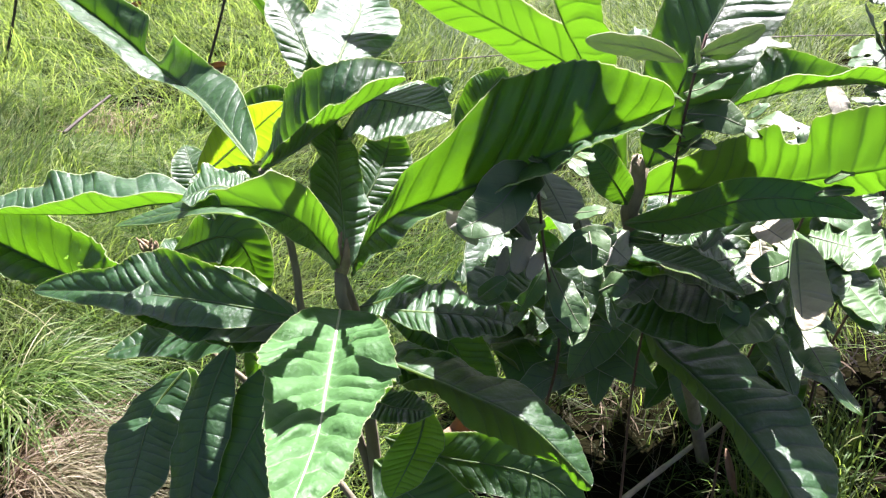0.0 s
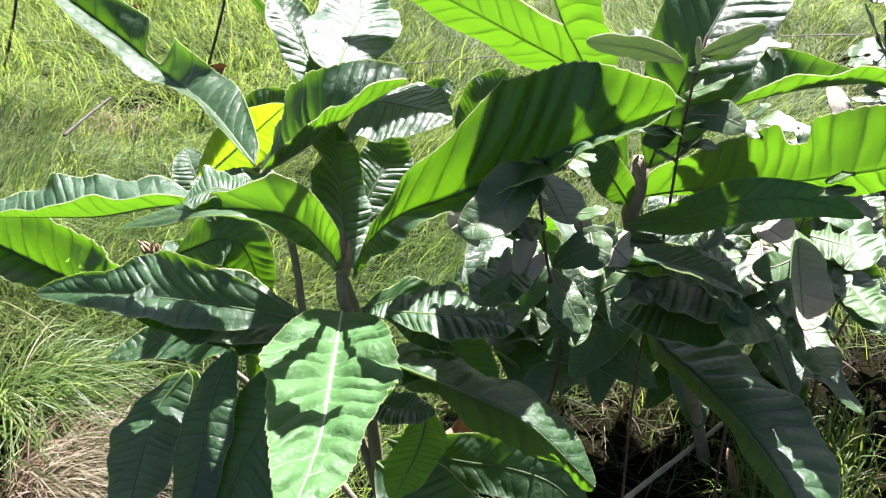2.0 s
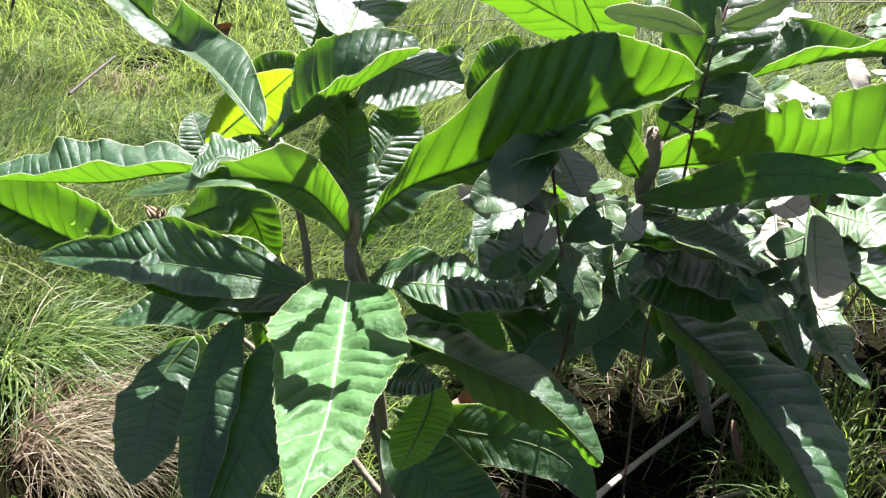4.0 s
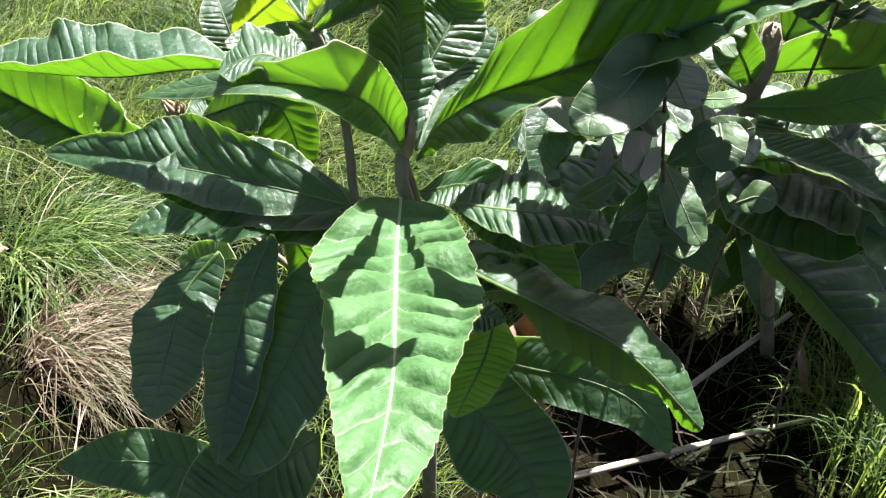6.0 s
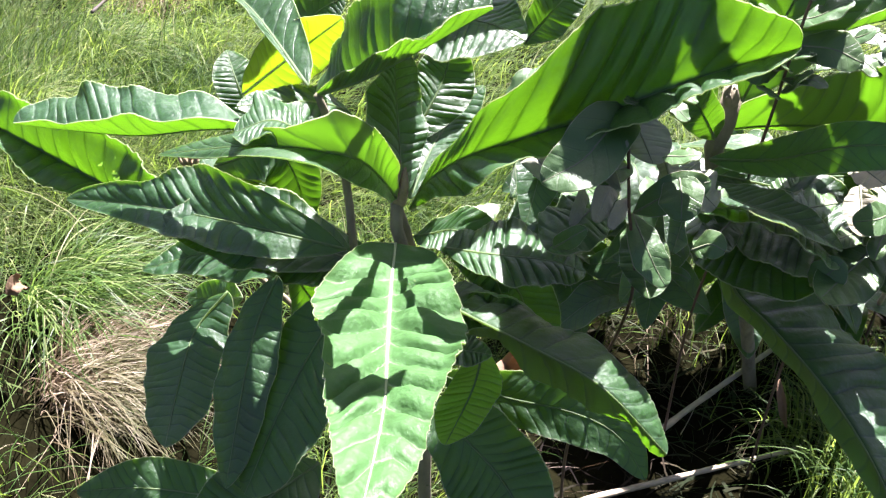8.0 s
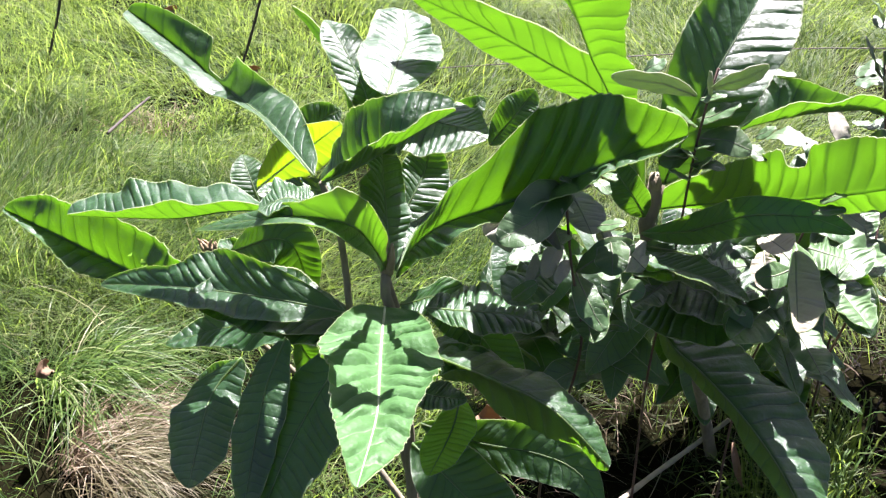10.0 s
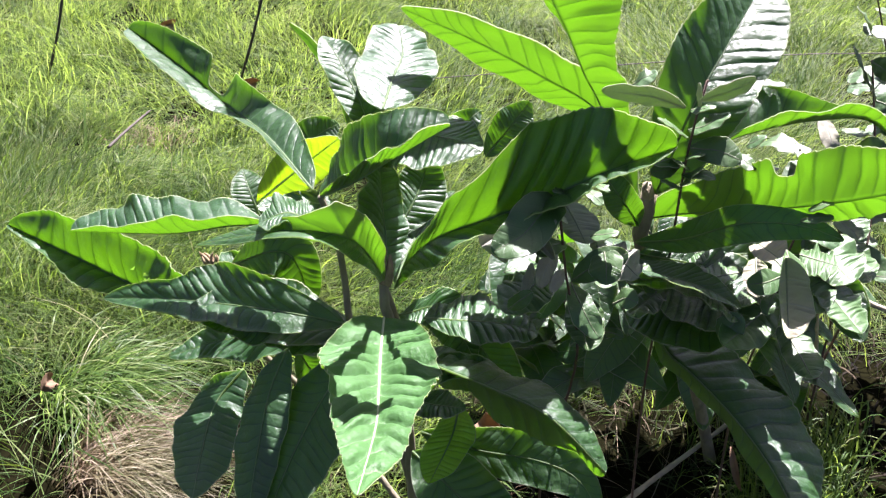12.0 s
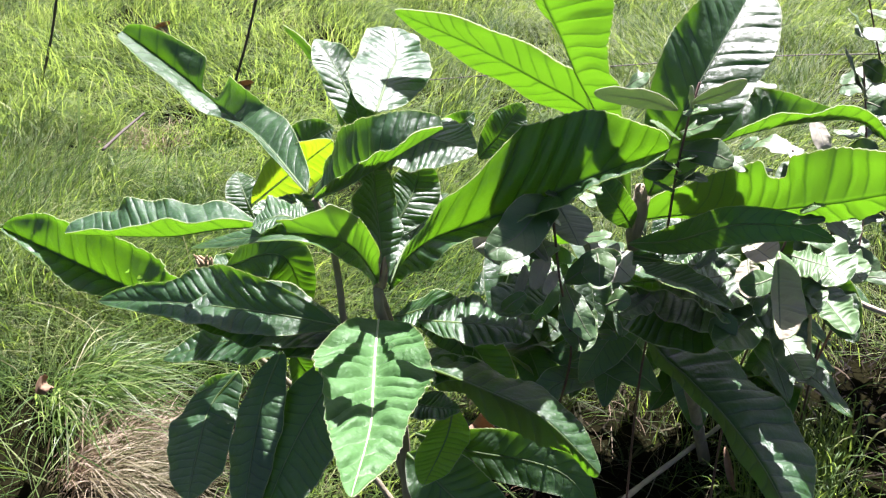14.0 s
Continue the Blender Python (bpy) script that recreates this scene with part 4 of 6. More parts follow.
loquat_leaf(loquat_b, [(0.210, 0.796, 0.422), (0.256, 0.729, 0.446), (0.304, 0.692, 0.441)], (-0.036, 0.146, 0.989), 0.050, 25)
loquat_leaf(loquat_b, [(0.217, 0.801, 0.469), (0.201, 0.784, 0.499), (0.169, 0.787, 0.543)], (0.221, -0.974, -0.042), 0.032, 12)
loquat_leaf(loquat_b, [(0.222, 0.799, 0.427), (0.402, 0.823, 0.419), (0.442, 0.766, 0.401), (0.456, 0.735, 0.369)], (0.004, -0.662, 0.749), 0.050, 20)
loquat_leaf(loquat_b, [(0.222, 0.802, 0.433), (0.302, 0.795, 0.417), (0.358, 0.782, 0.393)], (0.161, -0.535, 0.829), 0.065, 10)
# two mostly hidden leaves, added as shade for the big hanging leaf
loquat_leaf(loquat_b, [(0.226, 0.810, 0.406), (0.292, 0.746, 0.414), (0.358, 0.696, 0.425)], (-0.200, -0.064, 0.978), 0.100, 8)
loquat_leaf(loquat_b, [(0.219, 0.828, 0.379), (0.262, 0.752, 0.387), (0.328, 0.712, 0.395)], (-0.238, -0.083, 0.968), 0.090, 8)
loquat_leaf(loquat_b, [(0.214, 0.803, 0.395), (0.260, 0.774, 0.385), (0.331, 0.745, 0.392), (0.302, 0.716, 0.385)], (-0.303, -0.415, 0.858), 0.050, 10)
loquat_leaf(loquat_a, [(-0.070, 0.772, 0.455), (-0.091, 0.757, 0.507), (-0.128, 0.735, 0.530), (-0.164, 0.713, 0.534)], (0.598, 0.112, 0.794), 0.052, -8, ridge=0.2)
# ------------------------------------------------------------------ the grey-leaved shrubs
grey_a = plant_root("grey_leaved_shrub", (0.300, 0.980, -0.191), "thin-stemmed shrub with small oval leaves, grey-felted beneath", "shrub", "grey-leaved shrubs")
grey_b = plant_root("grey_leaved_shrub", (0.140, 0.780, -0.155), "thin-stemmed shrub with small oval leaves, grey-felted beneath", "shrub", "grey-leaved shrubs")
grey_c = plant_root("grey_leaved_shrub", (0.420, 0.950, -0.185), "thin-stemmed shrub with small oval leaves, grey-felted beneath", "shrub", "grey-leaved shrubs")
grey_d = plant_root("grey_leaved_shrub", (0.620, 1.150, -0.172), "thin-stemmed shrub with small oval leaves, grey-felted beneath", "shrub", "grey-leaved shrubs")
stem_part(grey_a, "stem", [(0.300, 0.980, -0.201), (0.290, 0.970, 0.100), (0.256, 0.803, 0.433), (0.247, 0.762, 0.538), (0.251, 0.765, 0.598), (0.259, 0.770, 0.644)], 0.0020, 0.0012, M_TWIG)
stem_part(grey_b, "stem", [(0.140, 0.780, -0.165), (0.130, 0.770, 0.100), (0.150, 0.699, 0.365), (0.130, 0.667, 0.485), (0.122, 0.664, 0.537), (0.117, 0.665, 0.577)], 0.0020, 0.0012, M_TWIG)
stem_part(grey_c, "stem", [(0.420, 0.950, -0.195), (0.410, 0.940, 0.100), (0.371, 0.787, 0.363), (0.369, 0.775, 0.438), (0.377, 0.777, 0.478), (0.387, 0.784, 0.508)], 0.0020, 0.0012, M_TWIG)
stem_part(grey_d, "stem", [(0.620, 1.150, -0.182), (0.610, 1.140, 0.100), (0.505, 0.896, 0.285), (0.489, 0.911, 0.367), (0.477, 0.919, 0.418)], 0.0022, 0.0012, M_TWIG)
stem_part(grey_d, "branch", [(0.610, 1.140, 0.000), (0.519, 0.911, 0.309), (0.526, 0.938, 0.408), (0.520, 0.967, 0.493), (0.507, 0.997, 0.581)], 0.0022, 0.0012, M_TWIG)
ribbed_leaf(grey_b, [(0.118, 0.759, 0.523), (0.084, 0.745, 0.502), (0.051, 0.732, 0.483)], [(0.51, (-0.016, 0.008, 0.013))], [(0.51, (0.021, -0.113, 0.046))], (0.000, -0.300, 0.900), shape=(0.6, 0.55), mats=(M_GREY_UNDER, M_GREY_UNDER), rib=M_GREYRIB, ridge=0.05, veins=8.0, teeth=0.0)
ribbed_leaf(grey_b, [(0.129, 0.760, 0.526), (0.141, 0.740, 0.512), (0.152, 0.718, 0.496)], [(0.47, (-0.017, 0.008, -0.006))], [(0.47, (0.022, -0.000, -0.001))], (0.000, -0.800, 0.500), shape=(0.6, 0.55), mats=(M_GREY_UNDER, M_GREY_UNDER), rib=M_GREYRIB, ridge=0.05, veins=8.0, teeth=0.0)
ribbed_leaf(grey_b, [(0.162, 0.742, 0.495), (0.166, 0.717, 0.485), (0.170, 0.693, 0.474)], [(0.51, (-0.005, 0.012, -0.009))], [(0.51, (0.010, 0.006, -0.001))], (0.500, -0.600, 0.500), shape=(0.6, 0.55), mats=(M_GREY_UNDER, M_GREY_UNDER), rib=M_GREYRIB, ridge=0.05, veins=8.0, teeth=0.0)
ribbed_leaf(grey_b, [(0.179, 0.751, 0.471), (0.193, 0.730, 0.467), (0.205, 0.710, 0.463)], [(0.51, (-0.011, -0.011, -0.008))], [(0.51, (0.016, 0.027, -0.004))], (0.000, -0.400, 0.900), shape=(0.6, 0.55), mats=(M_GREY_UNDER, M_GREY_UNDER), rib=M_GREYRIB, ridge=0.05, veins=8.0, teeth=0.0)
ribbed_leaf(grey_b, [(0.119, 0.712, 0.468), (0.094, 0.680, 0.465), (0.071, 0.649, 0.463)], [(0.51, (-0.016, 0.035, -0.010))], [(0.51, (0.017, -0.019, -0.002))], (-0.100, -0.600, 0.700), shape=(0.6, 0.55), mats=(M_GREY_TOP, M_GREY_UNDER), rib=M_GREYRIB, ridge=0.05, veins=8.0, teeth=0.0)
ribbed_leaf(grey_b, [(0.147, 0.725, 0.431), (0.150, 0.689, 0.422), (0.154, 0.655, 0.414)], [(0.51, (-0.014, 0.012, -0.008))], [(0.51, (0.022, -0.001, 0.007))], (0.100, -0.800, 0.500), shape=(0.6, 0.55), mats=(M_GREY_TOP, M_GREY_UNDER), rib=M_GREYRIB, ridge=0.05, veins=8.0, teeth=0.0)
ribbed_leaf(grey_b, [(0.129, 0.744, 0.463), (0.116, 0.730, 0.459), (0.103, 0.715, 0.455)], [(0.51, (-0.009, 0.020, -0.005))], [(0.51, (0.009, -0.013, -0.002))], (-0.100, -0.500, 0.800), shape=(0.6, 0.55), mats=(M_GREY_TOP, M_GREY_UNDER), rib=M_GREYRIB, ridge=0.05, veins=8.0, teeth=0.0)
ribbed_leaf(grey_c, [(0.342, 0.706, 0.491), (0.328, 0.648, 0.483), (0.314, 0.592, 0.480)], [(0.51, (-0.007, 0.000, 0.001))], [(0.51, (0.015, -0.021, 0.013))], (0.200, -0.700, 0.600), shape=(0.6, 0.55), mats=(M_GREY_UNDER, M_GREY_UNDER), rib=M_GREYRIB, ridge=0.05, veins=8.0, teeth=0.0)
ribbed_leaf(grey_c, [(0.317, 0.756, 0.439), (0.291, 0.745, 0.441), (0.265, 0.734, 0.444)], [(0.51, (0.008, 0.032, -0.005))], [(0.51, (-0.006, -0.024, 0.000))], (-0.100, -0.500, 0.800), shape=(0.6, 0.55), mats=(M_GREY_TOP, M_GREY_UNDER), rib=M_GREYRIB, ridge=0.05, veins=8.0, teeth=0.0)
ribbed_leaf(grey_c, [(0.335, 0.764, 0.452), (0.330, 0.737, 0.446), (0.324, 0.710, 0.441)], [(0.51, (-0.011, 0.009, -0.004))], [(0.51, (0.006, -0.016, 0.012))], (0.000, -0.700, 0.600), shape=(0.6, 0.55), mats=(M_GREY_UNDER, M_GREY_UNDER), rib=M_GREYRIB, ridge=0.05, veins=8.0, teeth=0.0)
ribbed_leaf(grey_c, [(0.349, 0.725, 0.426), (0.314, 0.688, 0.425), (0.281, 0.652, 0.425)], [(0.51, (-0.014, 0.013, 0.002))], [(0.51, (0.011, -0.025, -0.002))], (-0.200, -0.700, 0.600), shape=(0.6, 0.55), mats=(M_GREY_TOP, M_GREY_UNDER), rib=M_GREYRIB, ridge=0.05, veins=8.0, teeth=0.0)
ribbed_leaf(grey_c, [(0.349, 0.695, 0.417), (0.354, 0.658, 0.414), (0.357, 0.621, 0.412)], [(0.51, (-0.013, -0.003, -0.005))], [(0.51, (0.019, 0.001, 0.001))], (0.200, -0.800, 0.500), shape=(0.6, 0.55), mats=(M_GREY_TOP, M_GREY_UNDER), rib=M_GREYRIB, ridge=0.05, veins=8.0, teeth=0.0)
ribbed_leaf(grey_c, [(0.380, 0.767, 0.455), (0.392, 0.747, 0.461), (0.404, 0.727, 0.467)], [(0.51, (0.015, 0.040, -0.012))], [(0.51, (-0.012, -0.026, -0.003))], (0.100, -0.500, 0.800), shape=(0.6, 0.55), mats=(M_GREY_TOP, M_GREY_UNDER), rib=M_GREYRIB, ridge=0.05, veins=8.0, teeth=0.0)
ribbed_leaf(grey_c, [(0.400, 0.753, 0.432), (0.410, 0.714, 0.427), (0.419, 0.676, 0.423)], [(0.51, (-0.022, -0.009, 0.005))], [(0.51, (0.029, 0.030, -0.010))], (0.200, -0.600, 0.700), shape=(0.6, 0.55), mats=(M_GREY_TOP, M_GREY_UNDER), rib=M_GREYRIB, ridge=0.05, veins=8.0, teeth=0.0)
ribbed_leaf(grey_c, [(0.357, 0.743, 0.436), (0.331, 0.725, 0.437), (0.305, 0.708, 0.438)], [(0.51, (0.004, 0.025, -0.008))], [(0.51, (-0.004, -0.018, -0.001))], (-0.100, -0.500, 0.800), shape=(0.6, 0.55), mats=(M_GREY_TOP, M_GREY_UNDER), rib=M_GREYRIB, ridge=0.05, veins=8.0, teeth=0.0)
ribbed_leaf(grey_a, [(0.261, 0.813, 0.418), (0.236, 0.792, 0.423), (0.212, 0.771, 0.428)], [(0.51, (0.007, 0.031, -0.008))], [(0.51, (-0.005, -0.025, -0.002))], (-0.100, -0.400, 0.900), shape=(0.6, 0.55), mats=(M_GREY_TOP, M_GREY_UNDER), rib=M_GREYRIB, ridge=0.05, veins=8.0, teeth=0.0)
ribbed_leaf(grey_a, [(0.269, 0.815, 0.421), (0.283, 0.808, 0.429), (0.297, 0.802, 0.438)], [(0.51, (0.005, 0.031, -0.007))], [(0.51, (-0.002, -0.024, 0.000))], (0.100, -0.400, 0.900), shape=(0.6, 0.55), mats=(M_GREY_TOP, M_GREY_UNDER), rib=M_GREYRIB, ridge=0.05, veins=8.0, teeth=0.0)
ribbed_leaf(grey_a, [(0.248, 0.780, 0.404), (0.224, 0.747, 0.408), (0.200, 0.715, 0.414)], [(0.51, (-0.007, 0.020, -0.006))], [(0.51, (0.009, -0.021, 0.004))], (-0.100, -0.600, 0.700), shape=(0.6, 0.55), mats=(M_GREY_TOP, M_GREY_UNDER), rib=M_GREYRIB, ridge=0.05, veins=8.0, teeth=0.0)
ribbed_leaf(grey_a, [(0.259, 0.779, 0.401), (0.278, 0.768, 0.412), (0.297, 0.757, 0.423)], [(0.51, (0.008, 0.034, -0.011))], [(0.51, (-0.002, -0.020, -0.003))], (0.100, -0.400, 0.900), shape=(0.6, 0.55), mats=(M_GREY_TOP, M_GREY_UNDER), rib=M_GREYRIB, ridge=0.05, veins=8.0, teeth=0.0)
ribbed_leaf(grey_a, [(0.353, 0.845, 0.429), (0.362, 0.812, 0.433), (0.370, 0.780, 0.438)], [(0.51, (-0.014, -0.014, -0.002))], [(0.51, (0.018, 0.017, 0.008))], (0.200, -0.500, 0.800), shape=(0.6, 0.55), mats=(M_GREY_UNDER, M_GREY_UNDER), rib=M_GREYRIB, ridge=0.05, veins=8.0, teeth=0.0)
ribbed_leaf(grey_d, [(0.468, 0.919, 0.432), (0.476, 0.890, 0.423), (0.484, 0.862, 0.416)], [(0.51, (-0.010, -0.005, -0.007))], [(0.51, (0.027, 0.013, 0.001))], (0.200, -0.600, 0.700), shape=(0.6, 0.55), mats=(M_GREY_TOP, M_GREY_UNDER), rib=M_GREYRIB, ridge=0.05, veins=8.0, teeth=0.0)
ribbed_leaf(grey_d, [(0.466, 0.876, 0.401), (0.473, 0.840, 0.400), (0.479, 0.804, 0.399)], [(0.51, (-0.014, -0.005, -0.007))], [(0.51, (0.027, 0.022, -0.003))], (0.200, -0.600, 0.700), shape=(0.6, 0.55), mats=(M_GREY_TOP, M_GREY_UNDER), rib=M_GREYRIB, ridge=0.05, veins=8.0, teeth=0.0)
ribbed_leaf(grey_d, [(0.362, 0.782, 0.439), (0.377, 0.742, 0.434), (0.391, 0.703, 0.430)], [(0.51, (-0.019, -0.016, -0.004))], [(0.51, (0.034, 0.027, 0.002))], (0.200, -0.400, 0.900), shape=(0.6, 0.55), mats=(M_GREY_TOP, M_GREY_UNDER), rib=M_GREYRIB, ridge=0.05, veins=8.0, teeth=0.0)
ribbed_leaf(grey_d, [(0.400, 0.814, 0.449), (0.415, 0.776, 0.445), (0.427, 0.737, 0.442)], [(0.51, (-0.020, -0.017, -0.006))], [(0.51, (0.036, 0.026, 0.001))], (0.200, -0.400, 0.900), shape=(0.6, 0.55), mats=(M_GREY_TOP, M_GREY_UNDER), rib=M_GREYRIB, ridge=0.05, veins=8.0, teeth=0.0)
ribbed_leaf(grey_d, [(0.362, 0.779, 0.400), (0.370, 0.736, 0.391), (0.377, 0.695, 0.383)], [(0.51, (-0.019, -0.012, 0.002))], [(0.51, (0.032, 0.021, -0.006))], (0.100, -0.400, 0.900), shape=(0.6, 0.55), mats=(M_GREY_TOP, M_GREY_UNDER), rib=M_GREYRIB, ridge=0.05, veins=8.0, teeth=0.0)
grey_leaf(grey_a, [(0.222, 0.691, 0.651), (0.184, 0.680, 0.666), (0.148, 0.678, 0.671)], (-0.043, 0.896, 0.441), 0.020, 12)
grey_leaf(grey_a, [(0.235, 0.694, 0.656), (0.255, 0.684, 0.668), (0.276, 0.686, 0.679)], (-0.016, 0.935, 0.355), 0.017, 12)
grey_leaf(grey_a, [(0.270, 0.794, 0.616), (0.279, 0.782, 0.626), (0.291, 0.780, 0.629)], (-0.515, -0.846, -0.137), 0.014, 12)
grey_leaf(grey_a, [(0.343, 0.927, 0.589), (0.359, 0.908, 0.588), (0.379, 0.903, 0.587)], (-0.039, -0.150, 0.988), 0.011, 12)
grey_leaf(grey_a, [(0.252, 0.757, 0.623), (0.248, 0.748, 0.639), (0.247, 0.750, 0.649)], (0.865, 0.433, 0.253), 0.005, 12)
grey_leaf(grey_a, [(0.247, 0.774, 0.584), (0.231, 0.764, 0.600), (0.216, 0.764, 0.607)], (0.557, 0.131, 0.820), 0.026, 12)
grey_leaf(grey_a, [(0.250, 0.777, 0.589), (0.267, 0.767, 0.602), (0.284, 0.769, 0.612)], (-0.566, 0.011, 0.824), 0.025, 12)
grey_leaf(grey_a, [(0.244, 0.755, 0.620), (0.252, 0.741, 0.628), (0.262, 0.739, 0.631)], (-0.470, 0.117, 0.875), 0.011, 12)
grey_leaf(grey_a, [(0.250, 0.768, 0.575), (0.272, 0.753, 0.580), (0.296, 0.745, 0.574)], (-0.264, -0.577, 0.773), 0.028, 12)
grey_leaf(grey_a, [(0.293, 0.767, 0.572), (0.300, 0.749, 0.571), (0.311, 0.742, 0.567)], (-0.061, -0.198, 0.978), 0.016, 12)
grey_leaf(grey_a, [(0.246, 0.761, 0.563), (0.221, 0.746, 0.571), (0.199, 0.744, 0.576)], (0.236, 0.046, 0.971), 0.021, 12)
grey_leaf(grey_a, [(0.241, 0.758, 0.559), (0.224, 0.742, 0.565), (0.210, 0.737, 0.564)], (0.570, -0.806, 0.160), 0.017, 12)
grey_leaf(grey_a, [(0.214, 0.899, 0.588), (0.224, 0.888, 0.600), (0.236, 0.888, 0.607)], (-0.695, -0.184, 0.695), 0.025, 12)
grey_leaf(grey_a, [(0.244, 0.754, 0.553), (0.257, 0.741, 0.561), (0.272, 0.736, 0.559)], (-0.256, -0.044, 0.966), 0.014, 12)
grey_leaf(grey_a, [(0.244, 0.749, 0.545), (0.250, 0.740, 0.560), (0.259, 0.741, 0.569)], (-0.809, 0.185, 0.558), 0.012, 12)
grey_leaf(grey_a, [(0.242, 0.748, 0.542), (0.230, 0.735, 0.553), (0.220, 0.733, 0.558)], (0.526, 0.111, 0.843), 0.012, 12)
grey_leaf(grey_a, [(0.353, 0.913, 0.509), (0.359, 0.902, 0.521), (0.369, 0.901, 0.527)], (-0.748, 0.040, 0.663), 0.017, 12)
grey_leaf(grey_a, [(0.249, 0.758, 0.559), (0.239, 0.746, 0.569), (0.231, 0.744, 0.575)], (0.576, 0.166, 0.800), 0.012, 12)
grey_leaf(grey_a, [(0.249, 0.764, 0.568), (0.254, 0.750, 0.576), (0.261, 0.748, 0.579)], (-0.408, 0.301, 0.862), 0.012, 12)
grey_leaf(grey_a, [(0.270, 0.789, 0.371), (0.273, 0.782, 0.389), (0.279, 0.784, 0.400)], (0.745, 0.658, -0.106), 0.017, 12)
grey_leaf(grey_a, [(0.251, 0.763, 0.367), (0.258, 0.748, 0.374), (0.268, 0.744, 0.374)], (-0.729, -0.481, 0.488), 0.014, 12)
grey_leaf(grey_b, [(0.119, 0.654, 0.577), (0.100, 0.627, 0.582), (0.083, 0.608, 0.571), (0.058, 0.595, 0.561)], (0.209, -0.451, 0.868), 0.042, 30)
grey_leaf(grey_b, [(0.119, 0.654, 0.577), (0.128, 0.642, 0.588), (0.138, 0.641, 0.594)], (-0.439, 0.425, 0.792), 0.022, 12)
grey_leaf(grey_b, [(0.121, 0.659, 0.576), (0.133, 0.650, 0.592), (0.148, 0.651, 0.600)], (-0.669, 0.022, 0.743), 0.012, 12)
grey_leaf(grey_b, [(0.141, 0.670, 0.583), (0.146, 0.652, 0.584), (0.153, 0.645, 0.580)], (0.067, -0.071, 0.995), 0.013, 12)
grey_leaf(grey_b, [(0.123, 0.658, 0.584), (0.115, 0.644, 0.593), (0.109, 0.641, 0.595)], (0.495, 0.189, 0.848), 0.010, 12)
grey_leaf(grey_b, [(0.151, 0.681, 0.581), (0.155, 0.665, 0.586), (0.160, 0.660, 0.585)], (-0.114, 0.117, 0.987), 0.009, 12)
grey_leaf(grey_b, [(0.152, 0.690, 0.521), (0.163, 0.678, 0.531), (0.175, 0.675, 0.534)], (-0.442, 0.057, 0.895), 0.016, 12)
grey_leaf(grey_b, [(0.135, 0.676, 0.480), (0.158, 0.672, 0.502), (0.185, 0.674, 0.513)], (-0.388, -0.739, 0.551), 0.025, 12)
grey_leaf(grey_b, [(0.164, 0.685, 0.512), (0.164, 0.663, 0.506), (0.164, 0.650, 0.494)], (-0.327, -0.430, 0.841), 0.030, 12)
grey_leaf(grey_b, [(0.128, 0.673, 0.494), (0.119, 0.654, 0.495), (0.114, 0.645, 0.488)], (-0.476, 0.428, -0.769), 0.010, 12)
grey_leaf(grey_b, [(0.075, 0.644, 0.469), (0.085, 0.636, 0.485), (0.096, 0.637, 0.494)], (-0.455, -0.883, 0.120), 0.013, 12)
grey_leaf(grey_b, [(0.100, 0.709, 0.478), (0.096, 0.688, 0.474), (0.090, 0.677, 0.464)], (-0.270, 0.449, -0.852), 0.008, 12)
grey_leaf(grey_b, [(0.136, 0.684, 0.474), (0.146, 0.657, 0.460), (0.161, 0.640, 0.440)], (0.157, -0.546, 0.823), 0.026, 12)
grey_leaf(grey_b, [(0.126, 0.670, 0.527), (0.111, 0.653, 0.532), (0.099, 0.646, 0.528)], (0.170, -0.148, 0.974), 0.018, 12)
grey_leaf(grey_b, [(0.120, 0.681, 0.508), (0.109, 0.660, 0.504), (0.103, 0.647, 0.492)], (-0.452, 0.551, -0.702), 0.016, 12)
grey_leaf(grey_b, [(0.179, 0.716, 0.390), (0.186, 0.703, 0.399), (0.195, 0.698, 0.398)], (-0.771, -0.463, 0.438), 0.009, 12)
grey_leaf(grey_b, [(0.207, 0.779, 0.433), (0.219, 0.762, 0.437), (0.233, 0.756, 0.434)], (-0.077, -0.058, 0.995), 0.022, 12)
grey_leaf(grey_c, [(0.365, 0.765, 0.461), (0.354, 0.710, 0.467), (0.343, 0.662, 0.466), (0.322, 0.615, 0.468)], (-0.509, 0.190, 0.840), 0.027, 14)
grey_leaf(grey_c, [(0.340, 0.674, 0.561), (0.344, 0.662, 0.572), (0.354, 0.660, 0.576)], (-0.598, 0.252, 0.761), 0.013, 12)
grey_leaf(grey_c, [(0.333, 0.669, 0.553), (0.341, 0.656, 0.563), (0.354, 0.653, 0.565)], (-0.534, -0.088, 0.841), 0.010, 12)
grey_leaf(grey_c, [(0.394, 0.823, 0.458), (0.412, 0.805, 0.459), (0.430, 0.794, 0.448)], (0.094, -0.234, 0.968), 0.031, 12)
grey_leaf(grey_c, [(0.351, 0.726, 0.456), (0.329, 0.709, 0.459), (0.310, 0.704, 0.460)], (0.365, -0.529, 0.766), 0.025, 12)
grey_leaf(grey_c, [(0.365, 0.767, 0.369), (0.376, 0.751, 0.373), (0.388, 0.742, 0.366)], (-0.533, -0.593, 0.604), 0.025, 12)
grey_leaf(grey_c, [(0.344, 0.717, 0.441), (0.333, 0.698, 0.441), (0.329, 0.689, 0.434)], (0.045, -0.270, 0.962), 0.015, 12)
grey_leaf(grey_c, [(0.285, 0.684, 0.409), (0.292, 0.677, 0.428), (0.302, 0.680, 0.440)], (-0.606, -0.763, 0.224), 0.025, 12)
